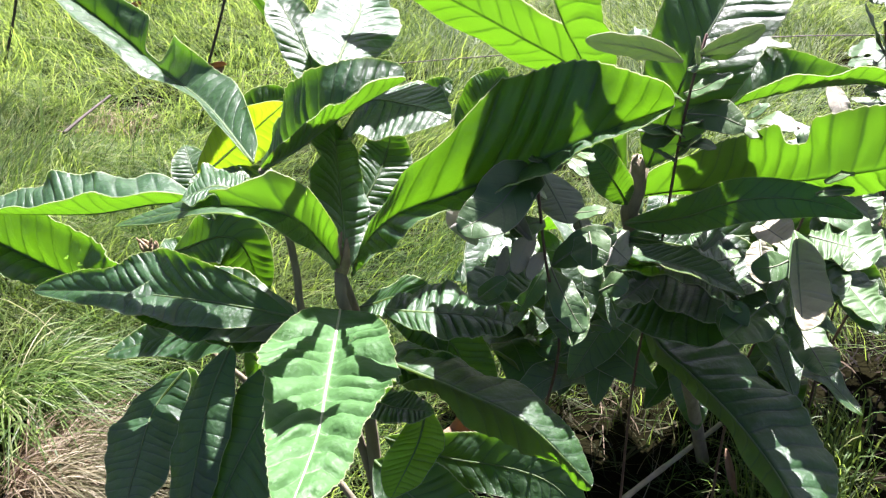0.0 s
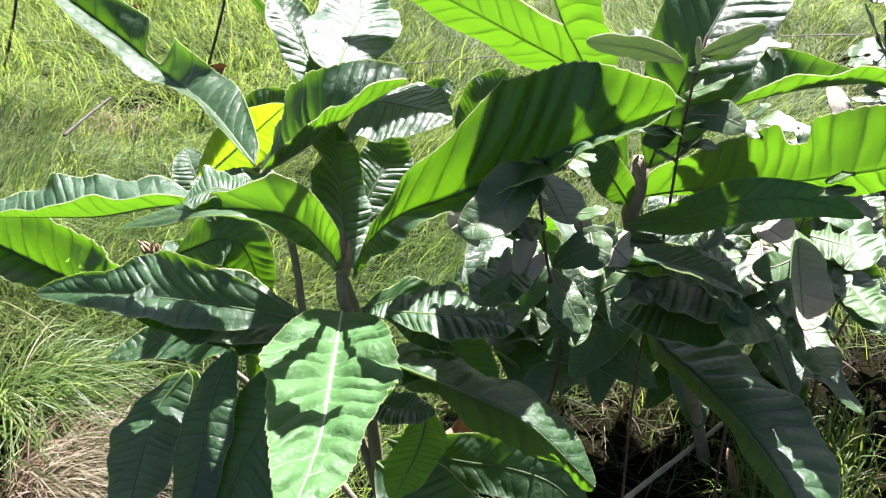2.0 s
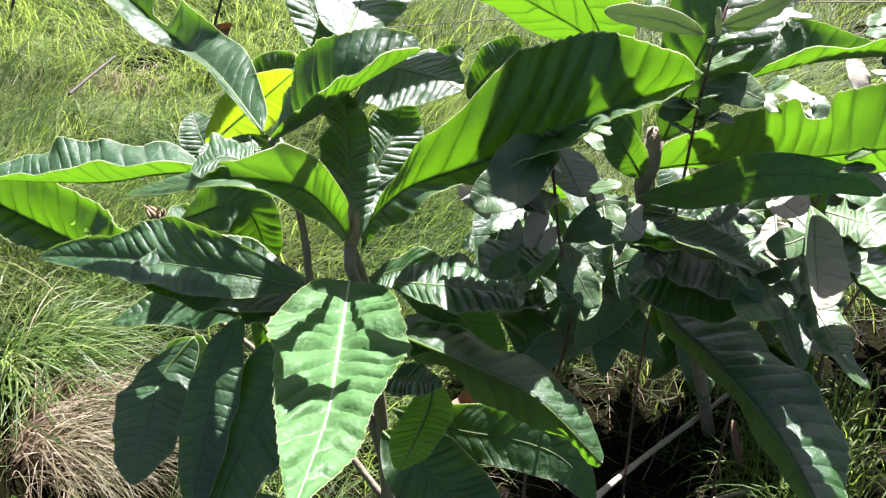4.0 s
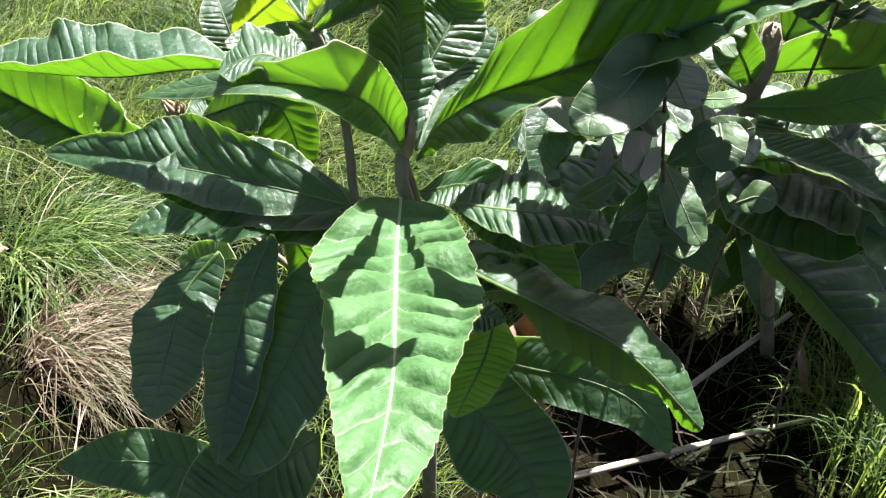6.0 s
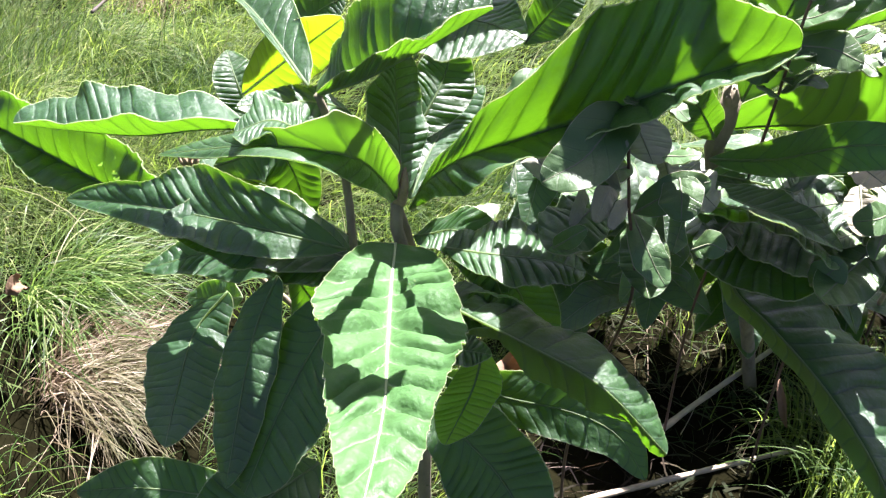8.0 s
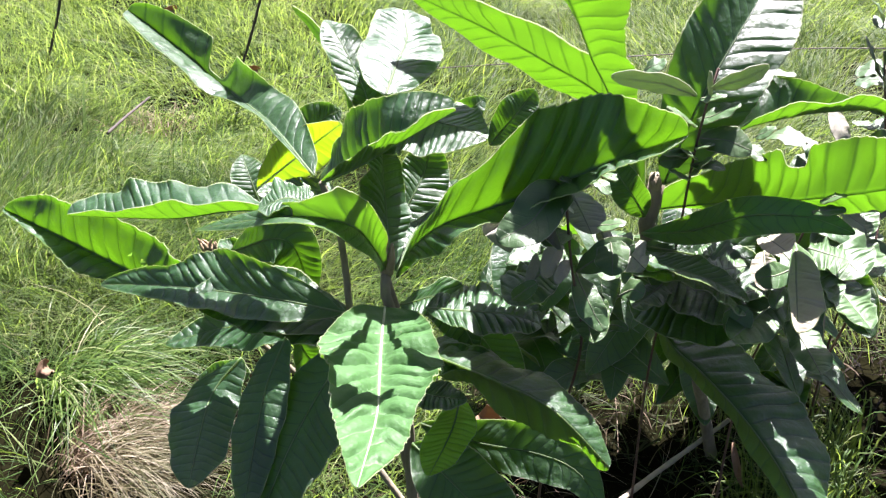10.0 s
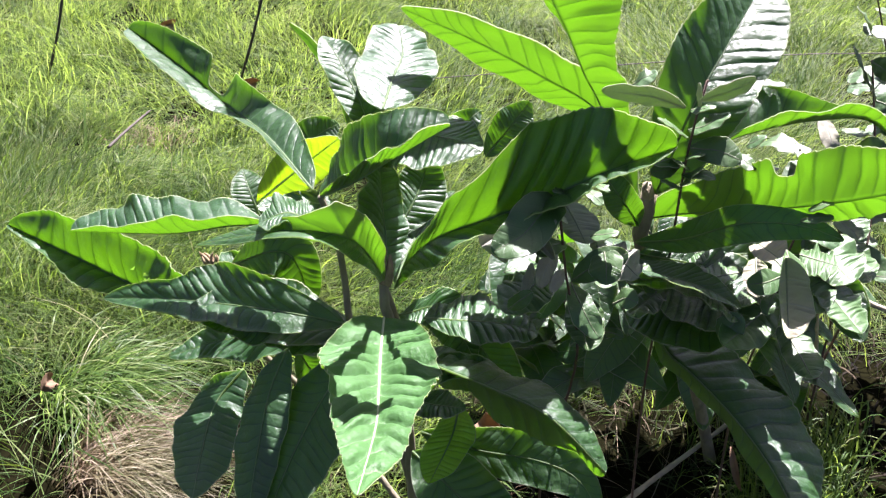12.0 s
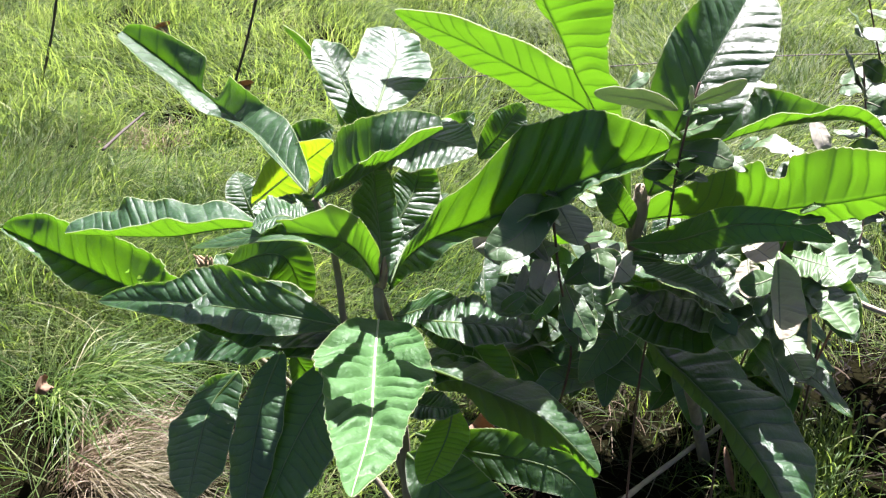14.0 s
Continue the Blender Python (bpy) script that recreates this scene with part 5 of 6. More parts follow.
grey_leaf(grey_d, [(0.507, 0.997, 0.579), (0.514, 0.977, 0.577), (0.526, 0.968, 0.571)], (-0.802, -0.580, 0.141), 0.023, 12)
grey_leaf(grey_d, [(0.511, 0.973, 0.541), (0.501, 0.967, 0.562), (0.492, 0.971, 0.577)], (0.857, -0.272, 0.438), 0.016, 12)
grey_leaf(grey_d, [(0.507, 0.980, 0.552), (0.489, 0.977, 0.579), (0.478, 0.986, 0.602)], (0.793, -0.341, 0.505), 0.017, 12)
grey_leaf(grey_d, [(0.506, 1.015, 0.609), (0.493, 1.007, 0.628), (0.481, 1.010, 0.640)], (0.782, -0.170, 0.599), 0.020, 12)
grey_leaf(grey_d, [(0.510, 1.019, 0.614), (0.517, 0.999, 0.613), (0.530, 0.993, 0.610)], (-0.019, -0.192, 0.981), 0.030, 12)
grey_leaf(grey_d, [(0.482, 0.973, 0.505), (0.491, 0.956, 0.507), (0.504, 0.952, 0.508)], (-0.039, 0.139, 0.990), 0.021, 12)
grey_leaf(grey_d, [(0.496, 0.957, 0.479), (0.508, 0.945, 0.489), (0.525, 0.945, 0.496)], (-0.468, -0.865, 0.181), 0.030, 12)
grey_leaf(grey_d, [(0.520, 0.951, 0.467), (0.528, 0.934, 0.470), (0.541, 0.930, 0.470)], (-0.084, 0.072, 0.994), 0.018, 12)
grey_leaf(grey_d, [(0.465, 0.901, 0.428), (0.476, 0.878, 0.421), (0.495, 0.869, 0.413)], (0.188, -0.271, 0.944), 0.026, 12)
grey_leaf(grey_d, [(0.480, 0.921, 0.421), (0.486, 0.911, 0.436), (0.498, 0.911, 0.442)], (-0.549, -0.831, 0.091), 0.030, 12)
grey_leaf(grey_d, [(0.484, 0.898, 0.384), (0.506, 0.879, 0.384), (0.528, 0.867, 0.371)], (-0.126, -0.544, 0.830), 0.026, 12)
grey_leaf(grey_d, [(0.506, 0.864, 0.366), (0.521, 0.850, 0.374), (0.540, 0.846, 0.374)], (-0.379, -0.329, 0.865), 0.016, 12)
grey_leaf(grey_d, [(0.436, 0.932, 0.536), (0.440, 0.907, 0.526), (0.443, 0.893, 0.510)], (0.137, 0.558, -0.818), 0.018, 12)
grey_leaf(grey_d, [(0.480, 0.901, 0.390), (0.459, 0.880, 0.387), (0.443, 0.869, 0.378)], (-0.093, -0.249, 0.964), 0.025, 12)
grey_leaf(grey_d, [(0.519, 0.992, 0.533), (0.526, 0.974, 0.535), (0.537, 0.967, 0.530)], (-0.616, -0.522, 0.590), 0.021, 12)
stem_part(grey_d, "branch", [(0.610, 1.140, -0.020), (0.427, 0.805, 0.389), (0.464, 0.782, 0.388), (0.497, 0.758, 0.386)], 0.0035, 0.003, M_CANE)
loquat_leaf(loquat_b, [(0.377, 0.814, 0.405), (0.426, 0.792, 0.406), (0.454, 0.734, 0.369)], (-0.326, -0.636, 0.699), 0.050, 20, ridge=0.035)
grey_leaf(grey_b, [(0.164, 0.608, 0.502), (0.172, 0.603, 0.512), (0.182, 0.597, 0.512)], (-0.595, -0.320, 0.737), 0.018, 10)
# filler leaves scattered low behind the shrubs, added to shade the ground
loquat_leaf(loquat_b, [(0.083, 1.208, 0.076), (0.149, 1.220, 0.106), (0.216, 1.232, 0.046)], (-0.156, 0.070, 0.985), 0.049, 12, rough=True)
loquat_leaf(loquat_b, [(0.208, 1.247, 0.082), (0.150, 1.310, 0.112), (0.092, 1.372, 0.052)], (0.198, -0.137, 0.971), 0.062, 12, rough=True)
loquat_leaf(loquat_b, [(0.255, 1.285, 0.094), (0.155, 1.278, 0.124), (0.054, 1.270, 0.064)], (0.190, -0.333, 0.923), 0.073, 12, rough=True)
loquat_leaf(loquat_b, [(0.244, 1.159, 0.046), (0.190, 1.231, 0.076), (0.136, 1.302, 0.016)], (-0.127, -0.413, 0.902), 0.064, 12, rough=True)
loquat_leaf(loquat_b, [(0.559, 1.083, 0.041), (0.548, 1.146, 0.071), (0.538, 1.209, 0.011)], (0.114, 0.114, 0.987), 0.046, 12, rough=True)
loquat_leaf(loquat_b, [(0.102, 1.296, -0.027), (0.160, 1.255, 0.003), (0.217, 1.213, -0.057)], (0.104, -0.026, 0.994), 0.051, 12, rough=True)
loquat_leaf(loquat_b, [(0.292, 1.287, 0.156), (0.267, 1.214, 0.186), (0.242, 1.141, 0.126)], (0.038, 0.058, 0.998), 0.055, 12, rough=True)
loquat_leaf(loquat_b, [(0.560, 1.191, 0.100), (0.618, 1.212, 0.130), (0.676, 1.233, 0.070)], (0.248, -0.433, 0.867), 0.044, 12, rough=True)
loquat_leaf(loquat_b, [(0.218, 1.129, -0.057), (0.247, 1.183, -0.027), (0.275, 1.238, -0.087)], (0.223, -0.220, 0.950), 0.044, 12, rough=True)
loquat_leaf(loquat_b, [(0.065, 1.234, -0.029), (0.149, 1.268, 0.001), (0.232, 1.302, -0.059)], (-0.031, 0.048, 0.998), 0.065, 12, rough=True)
loquat_leaf(loquat_b, [(0.441, 1.150, -0.056), (0.515, 1.158, -0.026), (0.589, 1.166, -0.086)], (0.327, 0.379, 0.866), 0.054, 12, rough=True)
loquat_leaf(loquat_b, [(0.546, 1.055, 0.002), (0.541, 1.163, 0.032), (0.535, 1.272, -0.028)], (0.322, -0.409, 0.854), 0.078, 12, rough=True)
loquat_leaf(loquat_b, [(0.254, 1.167, 0.114), (0.315, 1.183, 0.144), (0.377, 1.199, 0.084)], (0.069, 0.333, 0.940), 0.046, 12, rough=True)
loquat_leaf(loquat_b, [(0.587, 1.349, 0.062), (0.536, 1.268, 0.092), (0.486, 1.188, 0.032)], (0.119, -0.306, 0.945), 0.068, 12, rough=True)
loquat_leaf(loquat_b, [(0.254, 1.210, -0.043), (0.161, 1.245, -0.013), (0.068, 1.280, -0.073)], (0.091, -0.126, 0.988), 0.072, 12, rough=True)
loquat_leaf(loquat_b, [(0.032, 1.193, -0.038), (0.099, 1.192, -0.008), (0.166, 1.191, -0.068)], (-0.382, 0.266, 0.885), 0.048, 12, rough=True)
loquat_leaf(loquat_b, [(0.067, 1.222, 0.085), (0.113, 1.294, 0.115), (0.159, 1.366, 0.055)], (0.313, 0.529, 0.789), 0.061, 12, rough=True)
loquat_leaf(loquat_b, [(0.292, 1.159, -0.050), (0.205, 1.128, -0.020), (0.119, 1.097, -0.080)], (-0.104, -0.042, 0.994), 0.066, 12, rough=True)
loquat_leaf(loquat_b, [(0.354, 1.081, 0.002), (0.270, 1.146, 0.032), (0.187, 1.211, -0.028)], (-0.492, -0.411, 0.767), 0.076, 12, rough=True)
loquat_leaf(loquat_b, [(0.403, 1.373, 0.156), (0.383, 1.313, 0.186), (0.364, 1.252, 0.126)], (0.232, 0.195, 0.953), 0.046, 12, rough=True)
loquat_leaf(loquat_b, [(0.127, 1.304, -0.067), (0.158, 1.213, -0.037), (0.188, 1.122, -0.097)], (-0.161, -0.125, 0.979), 0.069, 12, rough=True)
loquat_leaf(loquat_b, [(0.173, 1.217, -0.015), (0.224, 1.278, 0.015), (0.276, 1.339, -0.045)], (0.309, 0.070, 0.949), 0.057, 12, rough=True)
loquat_leaf(loquat_b, [(0.463, 1.295, -0.018), (0.407, 1.241, 0.012), (0.351, 1.186, -0.048)], (0.517, -0.279, 0.809), 0.056, 12, rough=True)
loquat_leaf(loquat_b, [(0.551, 1.279, 0.064), (0.511, 1.203, 0.094), (0.471, 1.127, 0.034)], (0.046, -0.482, 0.875), 0.062, 12, rough=True)
loquat_leaf(loquat_b, [(0.065, 1.173, 0.063), (0.132, 1.185, 0.093), (0.199, 1.197, 0.033)], (0.181, 0.142, 0.973), 0.049, 12, rough=True)
loquat_leaf(loquat_b, [(0.452, 1.212, 0.116), (0.424, 1.300, 0.146), (0.396, 1.388, 0.086)], (-0.147, 0.016, 0.989), 0.066, 12, rough=True)
loquat_leaf(loquat_b, [(0.646, 1.294, 0.114), (0.553, 1.258, 0.144), (0.461, 1.222, 0.084)], (-0.213, -0.154, 0.965), 0.071, 12, rough=True)
loquat_leaf(loquat_b, [(0.142, 1.327, 0.132), (0.114, 1.231, 0.162), (0.086, 1.135, 0.102)], (0.365, -0.080, 0.928), 0.072, 12, rough=True)
loquat_leaf(loquat_b, [(0.062, 1.246, 0.017), (0.138, 1.295, 0.047), (0.215, 1.344, -0.013)], (0.142, 0.062, 0.988), 0.065, 12, rough=True)
loquat_leaf(loquat_b, [(0.614, 1.103, 0.080), (0.540, 1.148, 0.110), (0.466, 1.192, 0.050)], (0.274, -0.050, 0.961), 0.062, 12, rough=True)
loquat_leaf(loquat_b, [(0.470, 1.120, -0.077), (0.546, 1.154, -0.047), (0.621, 1.188, -0.107)], (0.224, -0.238, 0.945), 0.060, 12, rough=True)
loquat_leaf(loquat_b, [(0.676, 1.193, -0.049), (0.615, 1.227, -0.019), (0.554, 1.262, -0.079)], (0.200, -0.225, 0.954), 0.051, 12, rough=True)
loquat_leaf(loquat_b, [(0.227, 1.252, 0.145), (0.235, 1.171, 0.175), (0.244, 1.090, 0.115)], (-0.181, -0.469, 0.865), 0.059, 12, rough=True)
loquat_leaf(loquat_b, [(0.660, 1.071, -0.039), (0.604, 1.136, -0.009), (0.549, 1.201, -0.069)], (0.307, -0.168, 0.937), 0.061, 12, rough=True)
loquat_leaf(loquat_b, [(0.246, 1.236, 0.112), (0.199, 1.197, 0.142), (0.151, 1.158, 0.082)], (0.160, -0.334, 0.929), 0.044, 12, rough=True)
loquat_leaf(loquat_b, [(0.472, 1.372, 0.015), (0.552, 1.303, 0.045), (0.633, 1.234, -0.015)], (-0.103, 0.191, 0.976), 0.077, 12, rough=True)
loquat_leaf(loquat_b, [(0.198, 1.103, 0.070), (0.277, 1.151, 0.100), (0.357, 1.199, 0.040)], (0.294, -0.203, 0.934), 0.067, 12, rough=True)
loquat_leaf(loquat_b, [(0.248, 1.223, 0.155), (0.322, 1.143, 0.185), (0.396, 1.064, 0.125)], (-0.182, 0.081, 0.980), 0.078, 12, rough=True)
loquat_leaf(loquat_b, [(0.296, 1.232, -0.004), (0.282, 1.157, 0.026), (0.267, 1.082, -0.034)], (0.149, -0.103, 0.984), 0.055, 12, rough=True)
loquat_leaf(loquat_b, [(0.390, 1.308, -0.037), (0.322, 1.314, -0.007), (0.255, 1.319, -0.067)], (-0.107, -0.554, 0.826), 0.049, 12, rough=True)
loquat_leaf(loquat_b, [(0.313, 1.114, 0.074), (0.259, 1.154, 0.104), (0.206, 1.193, 0.044)], (0.138, -0.160, 0.978), 0.048, 12, rough=True)
loquat_leaf(loquat_b, [(0.304, 1.280, 0.154), (0.395, 1.224, 0.184), (0.486, 1.167, 0.124)], (-0.196, 0.331, 0.923), 0.077, 12, rough=True)
loquat_leaf(loquat_b, [(0.266, 1.174, 0.024), (0.363, 1.199, 0.054), (0.459, 1.225, -0.006)], (-0.196, -0.017, 0.980), 0.072, 12, rough=True)
loquat_leaf(loquat_b, [(0.393, 1.193, 0.033), (0.332, 1.264, 0.063), (0.271, 1.334, 0.003)], (-0.110, -0.054, 0.992), 0.067, 12, rough=True)
loquat_leaf(loquat_b, [(0.486, 1.176, 0.145), (0.400, 1.226, 0.175), (0.314, 1.276, 0.115)], (-0.093, -0.042, 0.995), 0.072, 12, rough=True)
loquat_leaf(loquat_b, [(0.348, 1.109, -0.063), (0.403, 1.165, -0.033), (0.458, 1.222, -0.093)], (-0.179, -0.293, 0.939), 0.057, 12, rough=True)
loquat_leaf(loquat_b, [(0.612, 1.221, -0.032), (0.559, 1.193, -0.002), (0.506, 1.165, -0.062)], (-0.013, 0.151, 0.988), 0.043, 12, rough=True)
loquat_leaf(loquat_b, [(0.359, 1.199, 0.064), (0.289, 1.130, 0.094), (0.220, 1.062, 0.034)], (0.269, -0.658, 0.704), 0.070, 12, rough=True)
loquat_leaf(loquat_b, [(0.360, 1.271, -0.024), (0.434, 1.208, 0.006), (0.509, 1.146, -0.054)], (0.266, 0.159, 0.951), 0.070, 12, rough=True)
loquat_leaf(loquat_b, [(0.550, 1.069, -0.076), (0.575, 1.146, -0.046), (0.601, 1.222, -0.106)], (-0.101, 0.270, 0.957), 0.058, 12, rough=True)
loquat_leaf(loquat_b, [(0.385, 1.328, -0.062), (0.357, 1.272, -0.032), (0.330, 1.216, -0.092)], (-0.634, 0.155, 0.757), 0.045, 12, rough=True)
loquat_leaf(loquat_b, [(0.308, 1.118, 0.135), (0.299, 1.179, 0.165), (0.289, 1.240, 0.105)], (-0.591, -0.135, 0.796), 0.044, 12, rough=True)
loquat_leaf(loquat_b, [(0.500, 1.071, 0.173), (0.518, 1.144, 0.203), (0.535, 1.218, 0.143)], (-0.549, 0.059, 0.833), 0.054, 12, rough=True)
loquat_leaf(loquat_b, [(0.215, 1.130, 0.021), (0.285, 1.141, 0.051), (0.355, 1.152, -0.009)], (0.130, -0.225, 0.966), 0.051, 12, rough=True)
loquat_leaf(loquat_b, [(0.249, 1.180, 0.150), (0.226, 1.256, 0.180), (0.204, 1.331, 0.120)], (0.222, 0.049, 0.974), 0.057, 12, rough=True)
loquat_leaf(loquat_b, [(0.407, 1.251, -0.033), (0.411, 1.156, -0.003), (0.416, 1.061, -0.063)], (0.113, -0.258, 0.959), 0.069, 12, rough=True)
loquat_leaf(loquat_b, [(0.337, 1.230, 0.152), (0.307, 1.147, 0.182), (0.277, 1.063, 0.122)], (-0.174, -0.125, 0.977), 0.064, 12, rough=True)
loquat_leaf(loquat_b, [(0.293, 1.338, 0.046), (0.265, 1.235, 0.076), (0.238, 1.132, 0.016)], (-0.146, 0.009, 0.989), 0.077, 12, rough=True)
loquat_leaf(loquat_b, [(0.261, 1.367, 0.023), (0.281, 1.305, 0.053), (0.301, 1.244, -0.007)], (0.159, -0.158, 0.975), 0.047, 12, rough=True)
loquat_leaf(loquat_b, [(0.585, 1.357, -0.040), (0.517, 1.296, -0.010), (0.449, 1.234, -0.070)], (-0.149, 0.316, 0.937), 0.066, 12, rough=True)
loquat_leaf(loquat_b, [(0.472, 1.046, 0.264), (0.405, 0.992, 0.294), (0.338, 0.938, 0.234)], (-0.404, -0.102, 0.909), 0.062, 12, rough=True)
loquat_leaf(loquat_b, [(0.323, 1.005, 0.225), (0.395, 0.984, 0.255), (0.468, 0.962, 0.195)], (0.495, -0.415, 0.763), 0.055, 12, rough=True)
loquat_leaf(loquat_b, [(0.469, 1.105, 0.271), (0.454, 1.024, 0.301), (0.440, 0.943, 0.241)], (-0.072, -0.484, 0.872), 0.059, 12, rough=True)
loquat_leaf(loquat_b, [(0.377, 0.994, 0.282), (0.481, 0.984, 0.312), (0.586, 0.975, 0.252)], (-0.217, 0.034, 0.976), 0.076, 12, rough=True)
grey_leaf(grey_d, [(0.584, 1.254, 0.246), (0.571, 1.220, 0.240), (0.558, 1.186, 0.219)], (0.109, -0.368, 0.924), 0.037)
grey_leaf(grey_a, [(0.421, 1.168, 0.306), (0.458, 1.146, 0.318), (0.494, 1.124, 0.314)], (0.123, 0.392, 0.912), 0.042)
grey_leaf(grey_d, [(0.525, 1.246, 0.299), (0.503, 1.233, 0.298), (0.480, 1.219, 0.281)], (-0.063, -0.453, 0.889), 0.026)
grey_leaf(grey_b, [(0.039, 0.968, 0.398), (0.068, 0.976, 0.422), (0.098, 0.985, 0.429)], (0.349, -0.003, 0.937), 0.031)
grey_leaf(grey_c, [(0.430, 0.984, 0.213), (0.435, 1.021, 0.236), (0.441, 1.058, 0.243)], (0.136, 0.049, 0.989), 0.037)
grey_leaf(grey_d, [(0.505, 1.363, 0.238), (0.538, 1.382, 0.245), (0.571, 1.401, 0.236)], (-0.306, -0.073, 0.949), 0.038)
grey_leaf(grey_a, [(0.278, 0.998, 0.340), (0.257, 1.026, 0.363), (0.236, 1.053, 0.371)], (-0.346, -0.059, 0.937), 0.035)
grey_leaf(grey_c, [(0.440, 1.209, 0.096), (0.452, 1.242, 0.111), (0.463, 1.275, 0.110)], (0.431, 0.171, 0.886), 0.035)
grey_leaf(grey_a, [(0.532, 1.124, -0.046), (0.534, 1.083, -0.021), (0.536, 1.041, -0.012)], (0.174, -0.531, 0.830), 0.042)
grey_leaf(grey_c, [(0.351, 1.265, 0.008), (0.310, 1.275, 0.011), (0.268, 1.285, -0.002)], (0.121, -0.666, 0.736), 0.042)
grey_leaf(grey_c, [(0.379, 1.147, 0.019), (0.390, 1.175, 0.037), (0.401, 1.202, 0.040)], (-0.181, -0.490, 0.853), 0.030)
grey_leaf(grey_d, [(0.436, 1.183, 0.069), (0.403, 1.171, 0.093), (0.369, 1.159, 0.101)], (0.089, -0.225, 0.970), 0.035)
grey_leaf(grey_a, [(0.133, 1.253, 0.158), (0.149, 1.273, 0.164), (0.166, 1.293, 0.153)], (-0.254, -0.027, 0.967), 0.026)
grey_leaf(grey_b, [(0.618, 1.243, 0.165), (0.655, 1.236, 0.186), (0.693, 1.230, 0.191)], (0.223, -0.289, 0.931), 0.038)
grey_leaf(grey_a, [(0.169, 1.253, 0.021), (0.155, 1.219, 0.034), (0.142, 1.185, 0.030)], (-0.570, 0.155, 0.807), 0.036)
grey_leaf(grey_d, [(0.344, 1.184, 0.125), (0.344, 1.225, 0.145), (0.344, 1.267, 0.148)], (0.139, 0.090, 0.986), 0.042)
grey_leaf(grey_a, [(0.412, 1.250, 0.118), (0.385, 1.256, 0.122), (0.359, 1.262, 0.110)], (0.027, 0.099, 0.995), 0.027)
grey_leaf(grey_c, [(0.268, 1.280, 0.149), (0.273, 1.240, 0.168), (0.278, 1.199, 0.170)], (0.243, -0.559, 0.793), 0.041)
grey_leaf(grey_b, [(0.276, 1.130, 0.163), (0.302, 1.115, 0.183), (0.328, 1.101, 0.186)], (-0.227, 0.454, 0.862), 0.030)
grey_leaf(grey_d, [(0.498, 1.157, -0.021), (0.478, 1.142, -0.013), (0.457, 1.126, -0.020)], (-0.386, -0.020, 0.922), 0.026)
grey_leaf(grey_b, [(0.333, 1.225, 0.065), (0.350, 1.200, 0.062), (0.368, 1.175, 0.042)], (0.250, -0.017, 0.968), 0.030)
grey_leaf(grey_c, [(0.051, 1.179, 0.104), (0.027, 1.154, 0.106), (0.004, 1.129, 0.092)], (-0.173, -0.268, 0.948), 0.035)
grey_leaf(grey_b, [(0.094, 1.183, 0.154), (0.124, 1.195, 0.161), (0.154, 1.206, 0.152)], (-0.121, -0.270, 0.955), 0.032)
grey_leaf(grey_b, [(0.259, 1.116, 0.191), (0.242, 1.089, 0.211), (0.225, 1.062, 0.214)], (0.320, -0.129, 0.939), 0.032)
grey_leaf(grey_b, [(0.369, 1.163, 0.064), (0.395, 1.165, 0.074), (0.420, 1.166, 0.067)], (-0.299, -0.561, 0.772), 0.025)
grey_leaf(grey_c, [(0.571, 1.133, 0.139), (0.564, 1.162, 0.161), (0.557, 1.191, 0.168)], (0.055, -0.062, 0.997), 0.030)
# a further shrub that leans in from the side; unseen foliage added for shade
grey_e = plant_root("grey_leaved_shrub", (1.060, 1.560, -0.205), "thin-stemmed shrub with small oval leaves, grey-felted beneath", "shrub", "grey-leaved shrubs")
side_rng = np.random.default_rng(31)
for lean, top in ((-0.20, 0.58), (-0.06, 0.60), (0.14, 0.52), (-0.14, 0.40), (0.06, 0.36), (-0.26, 0.30), (0.24, 0.30)):
    foot = np.array((1.060, 1.560, -0.215))
    bend = foot + np.array((lean * 0.35 - 0.08, -0.05, 0.26))
    head = np.array((0.840 + lean, 1.42 - 0.3 * abs(lean), top))
    stem_part(grey_e, "stem", [foot, bend, head], 0.0026, 0.0012, M_TWIG)
    for k in range(16):
        s = 0.30 + 0.70 * k / 15
        at = bend + (head - bend) * (s * 1.25 - 0.25) + side_rng.normal(0, 0.01, 3)
        turn = k * 2.4 + side_rng.uniform(-0.4, 0.4)
        out = np.array((math.cos(turn), math.sin(turn), side_rng.uniform(-0.3, 0.5)))
        long = side_rng.uniform(0.05, 0.085)
        grey_leaf(grey_e, [at, at + out * long * 0.55, at + out * long - np.array((0, 0, long * 0.25))], (out[0] * -0.4, out[1] * -0.4 - 0.2, 0.85), side_rng.uniform(0.028, 0.048), 14)
# ------------------------------------------------------------------ canes, stakes and dead leaves
v, f = tube([(0.093, 0.820, -0.122), (0.181, 0.862, -0.140), (0.273, 0.903, -0.154), (0.383, 0.944, -0.158), (0.484, 0.972, -0.149)], 0.005, 0.0035, 8, 28, 0.12)
tagged(mesh_part("fallen_cane", v, f, M_CANE), "pale weathered cane lying in the grass", "cane")
v, f = tube([(0.244, 0.932, -0.134), (0.324, 1.015, -0.143), (0.405, 1.085, -0.140), (0.485, 1.150, -0.131)], 0.005, 0.004, 8, 28, 0.12)
tagged(mesh_part("fallen_cane", v, f, M_CANE), "grey-green cane lying in shaded grass", "cane")
v, f = tube([(-0.705, 2.600, -0.185), (-0.668, 2.600, -0.080), (-0.618, 2.600, 0.049), (-0.574, 2.600, 0.177), (-0.488, 2.600, 0.432)], 0.0042, 0.0036, 8, 28, 0.08)
tagged(mesh_part("fence_stake", v, f, M_POST), "thin dark leaning fence stake in the grass", "stake")
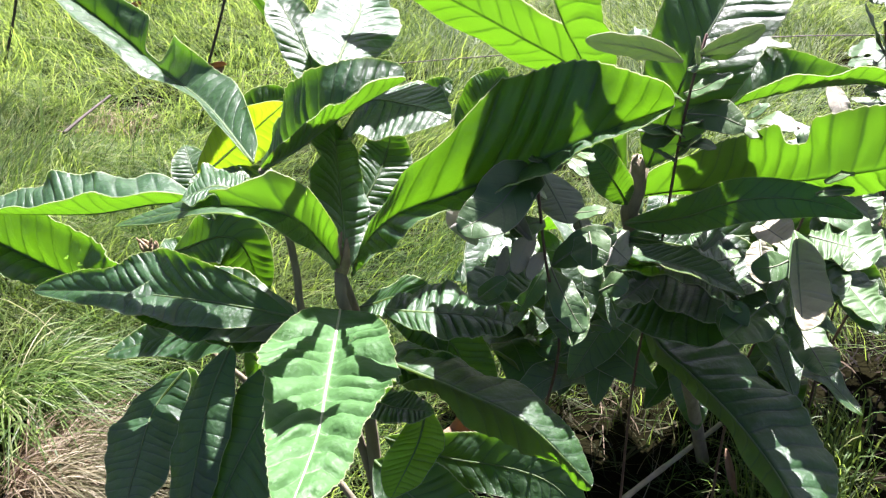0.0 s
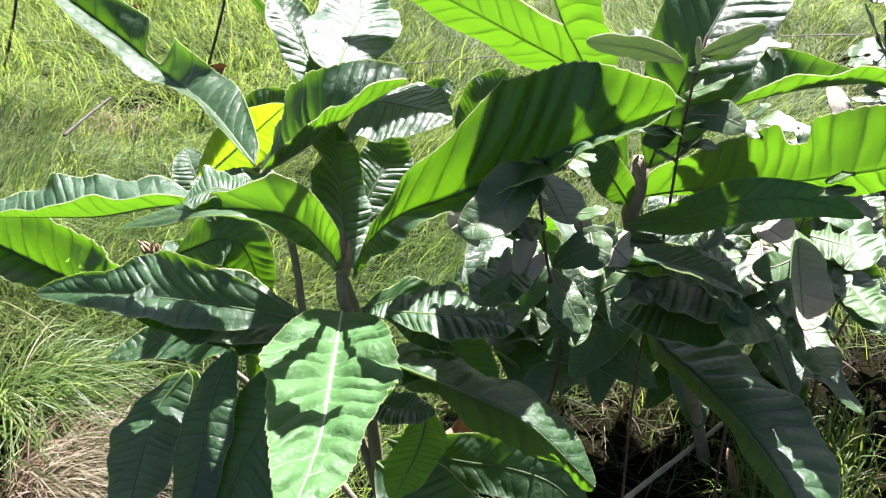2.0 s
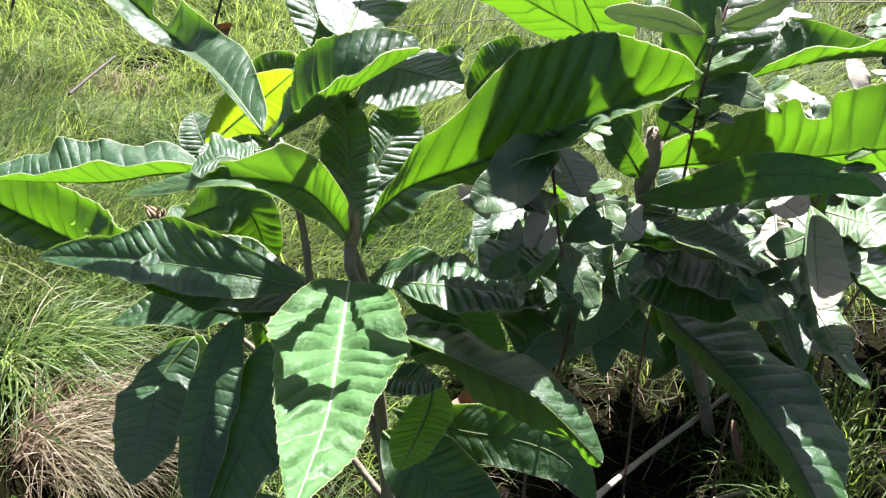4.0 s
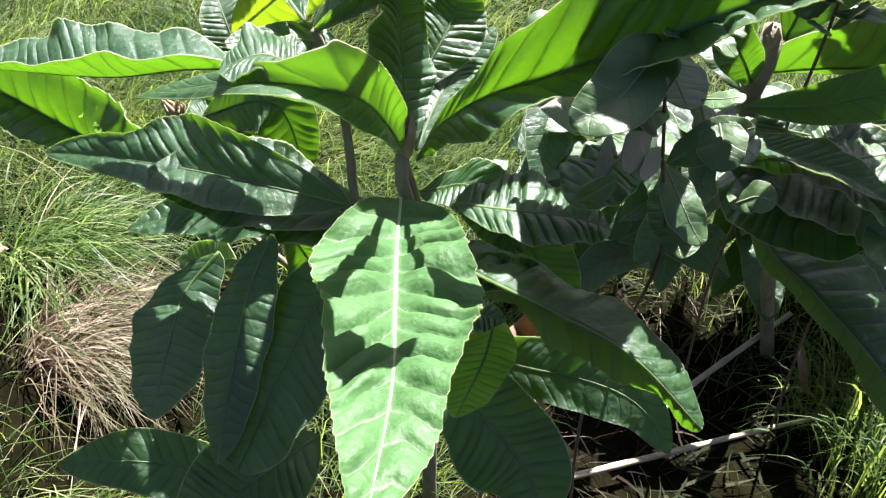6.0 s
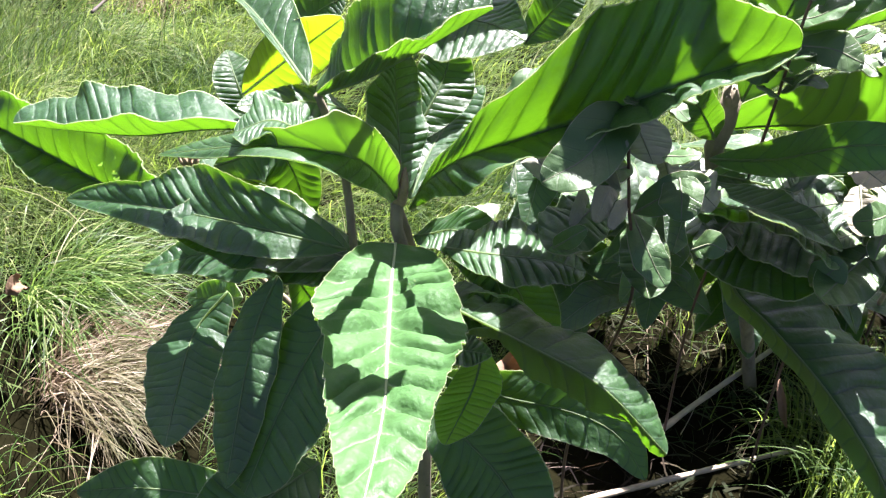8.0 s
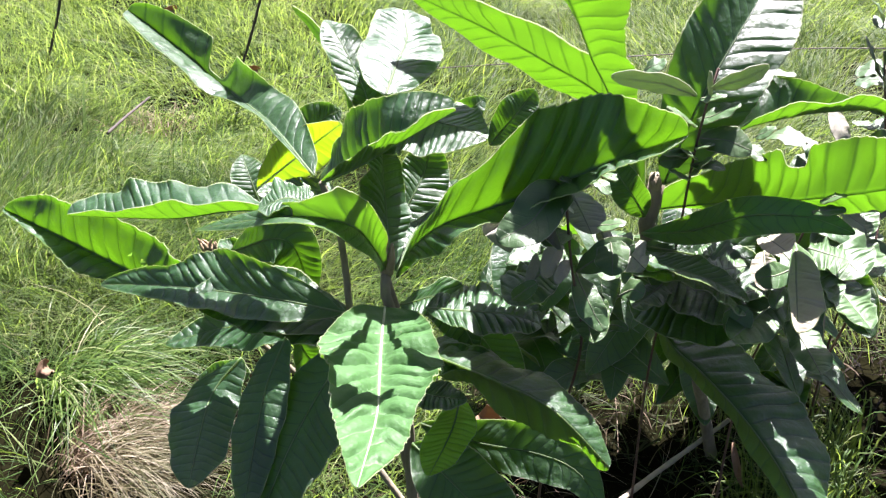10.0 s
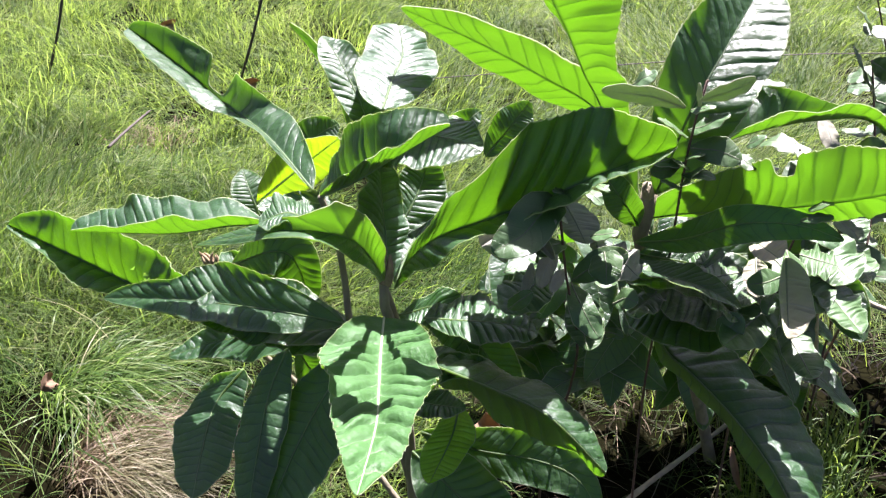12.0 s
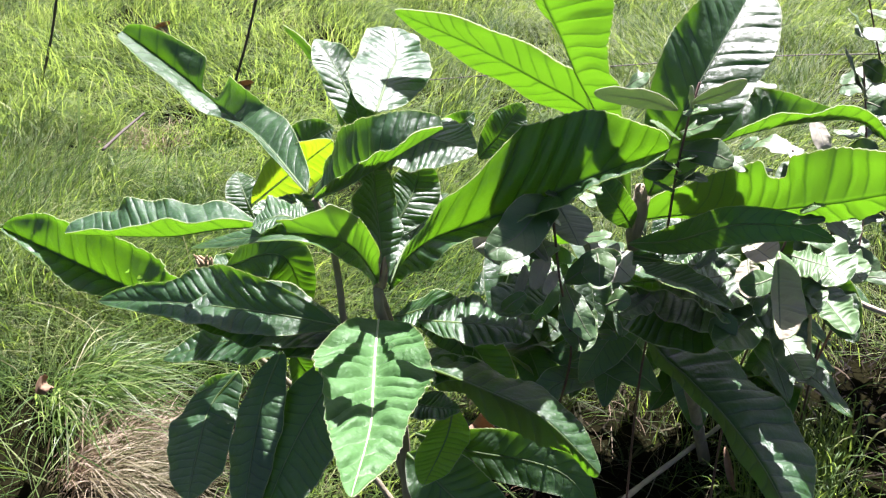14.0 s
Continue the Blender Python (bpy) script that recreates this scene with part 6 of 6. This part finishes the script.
v, f = tube([(-1.311, 2.600, -0.165), (-1.260, 2.600, -0.062), (-1.205, 2.600, 0.063), (-1.164, 2.600, 0.175), (-1.082, 2.600, 0.397)], 0.0042, 0.0036, 8, 28, 0.08)
tagged(mesh_part("fence_stake", v, f, M_POST), "thin dark leaning fence stake in the grass", "stake")
v, f = tube([(-3.161, 2.620, -0.296), (-1.258, 2.620, -0.173), (-0.613, 2.620, -0.130), (-0.438, 2.620, -0.114), (0.164, 2.620, -0.061), (0.915, 2.620, -0.003), (1.190, 2.620, 0.004), (2.484, 2.620, 0.023)], 0.0016, 0.0016, 8, 28, 0)
tagged(mesh_part("fence_wire", v, f, M_WIRE), "thin rusty fence wire stretched low over the grass", "wire")
v, f = tube([(-0.849, 1.971, -0.010), (-0.847, 2.086, -0.021), (-0.838, 2.254, -0.036)], 0.004, 0.003, 8, 28, 0.08)
tagged(mesh_part("dead_stick", v, f, M_POST), "dark dead stick in the grass", "stick")
dead_leaf([(-1.004, 2.907, -0.020), (-0.978, 2.913, -0.014), (-0.969, 2.969, -0.025)], (0.875, -0.485, -0.005), 0.040, "orange-brown dead leaf lying on the grass")
dead_leaf([(-0.646, 2.469, -0.053), (-0.613, 2.458, -0.041), (-0.595, 2.501, -0.049)], (0.533, -0.845, 0.041), 0.050, "orange-brown dead leaf caught in the grass")
dead_leaf([(-0.607, 1.003, 0.049), (-0.600, 1.009, 0.057), (-0.607, 1.036, 0.047)], (0.838, 0.016, 0.546), 0.025, "brown dead leaf in the grass tussock")
dead_leaf([(0.450, 1.021, -0.059), (0.455, 0.996, -0.081), (0.467, 0.985, -0.119)], (-0.577, -0.758, 0.304), 0.011, "pale brown curled dead leaf hanging among stems")
dead_leaf([(0.322, 0.766, 0.369), (0.325, 0.753, 0.368), (0.334, 0.757, 0.354)], (-0.399, -0.896, 0.196), 0.030, "brown dead leaf hanging under the shrub")
dead_leaf([(0.051, 0.790, 0.195), (0.062, 0.776, 0.191), (0.074, 0.776, 0.171)], (-0.148, -0.908, 0.393), 0.050, "red-brown dead leaf in the shade under the shrub")
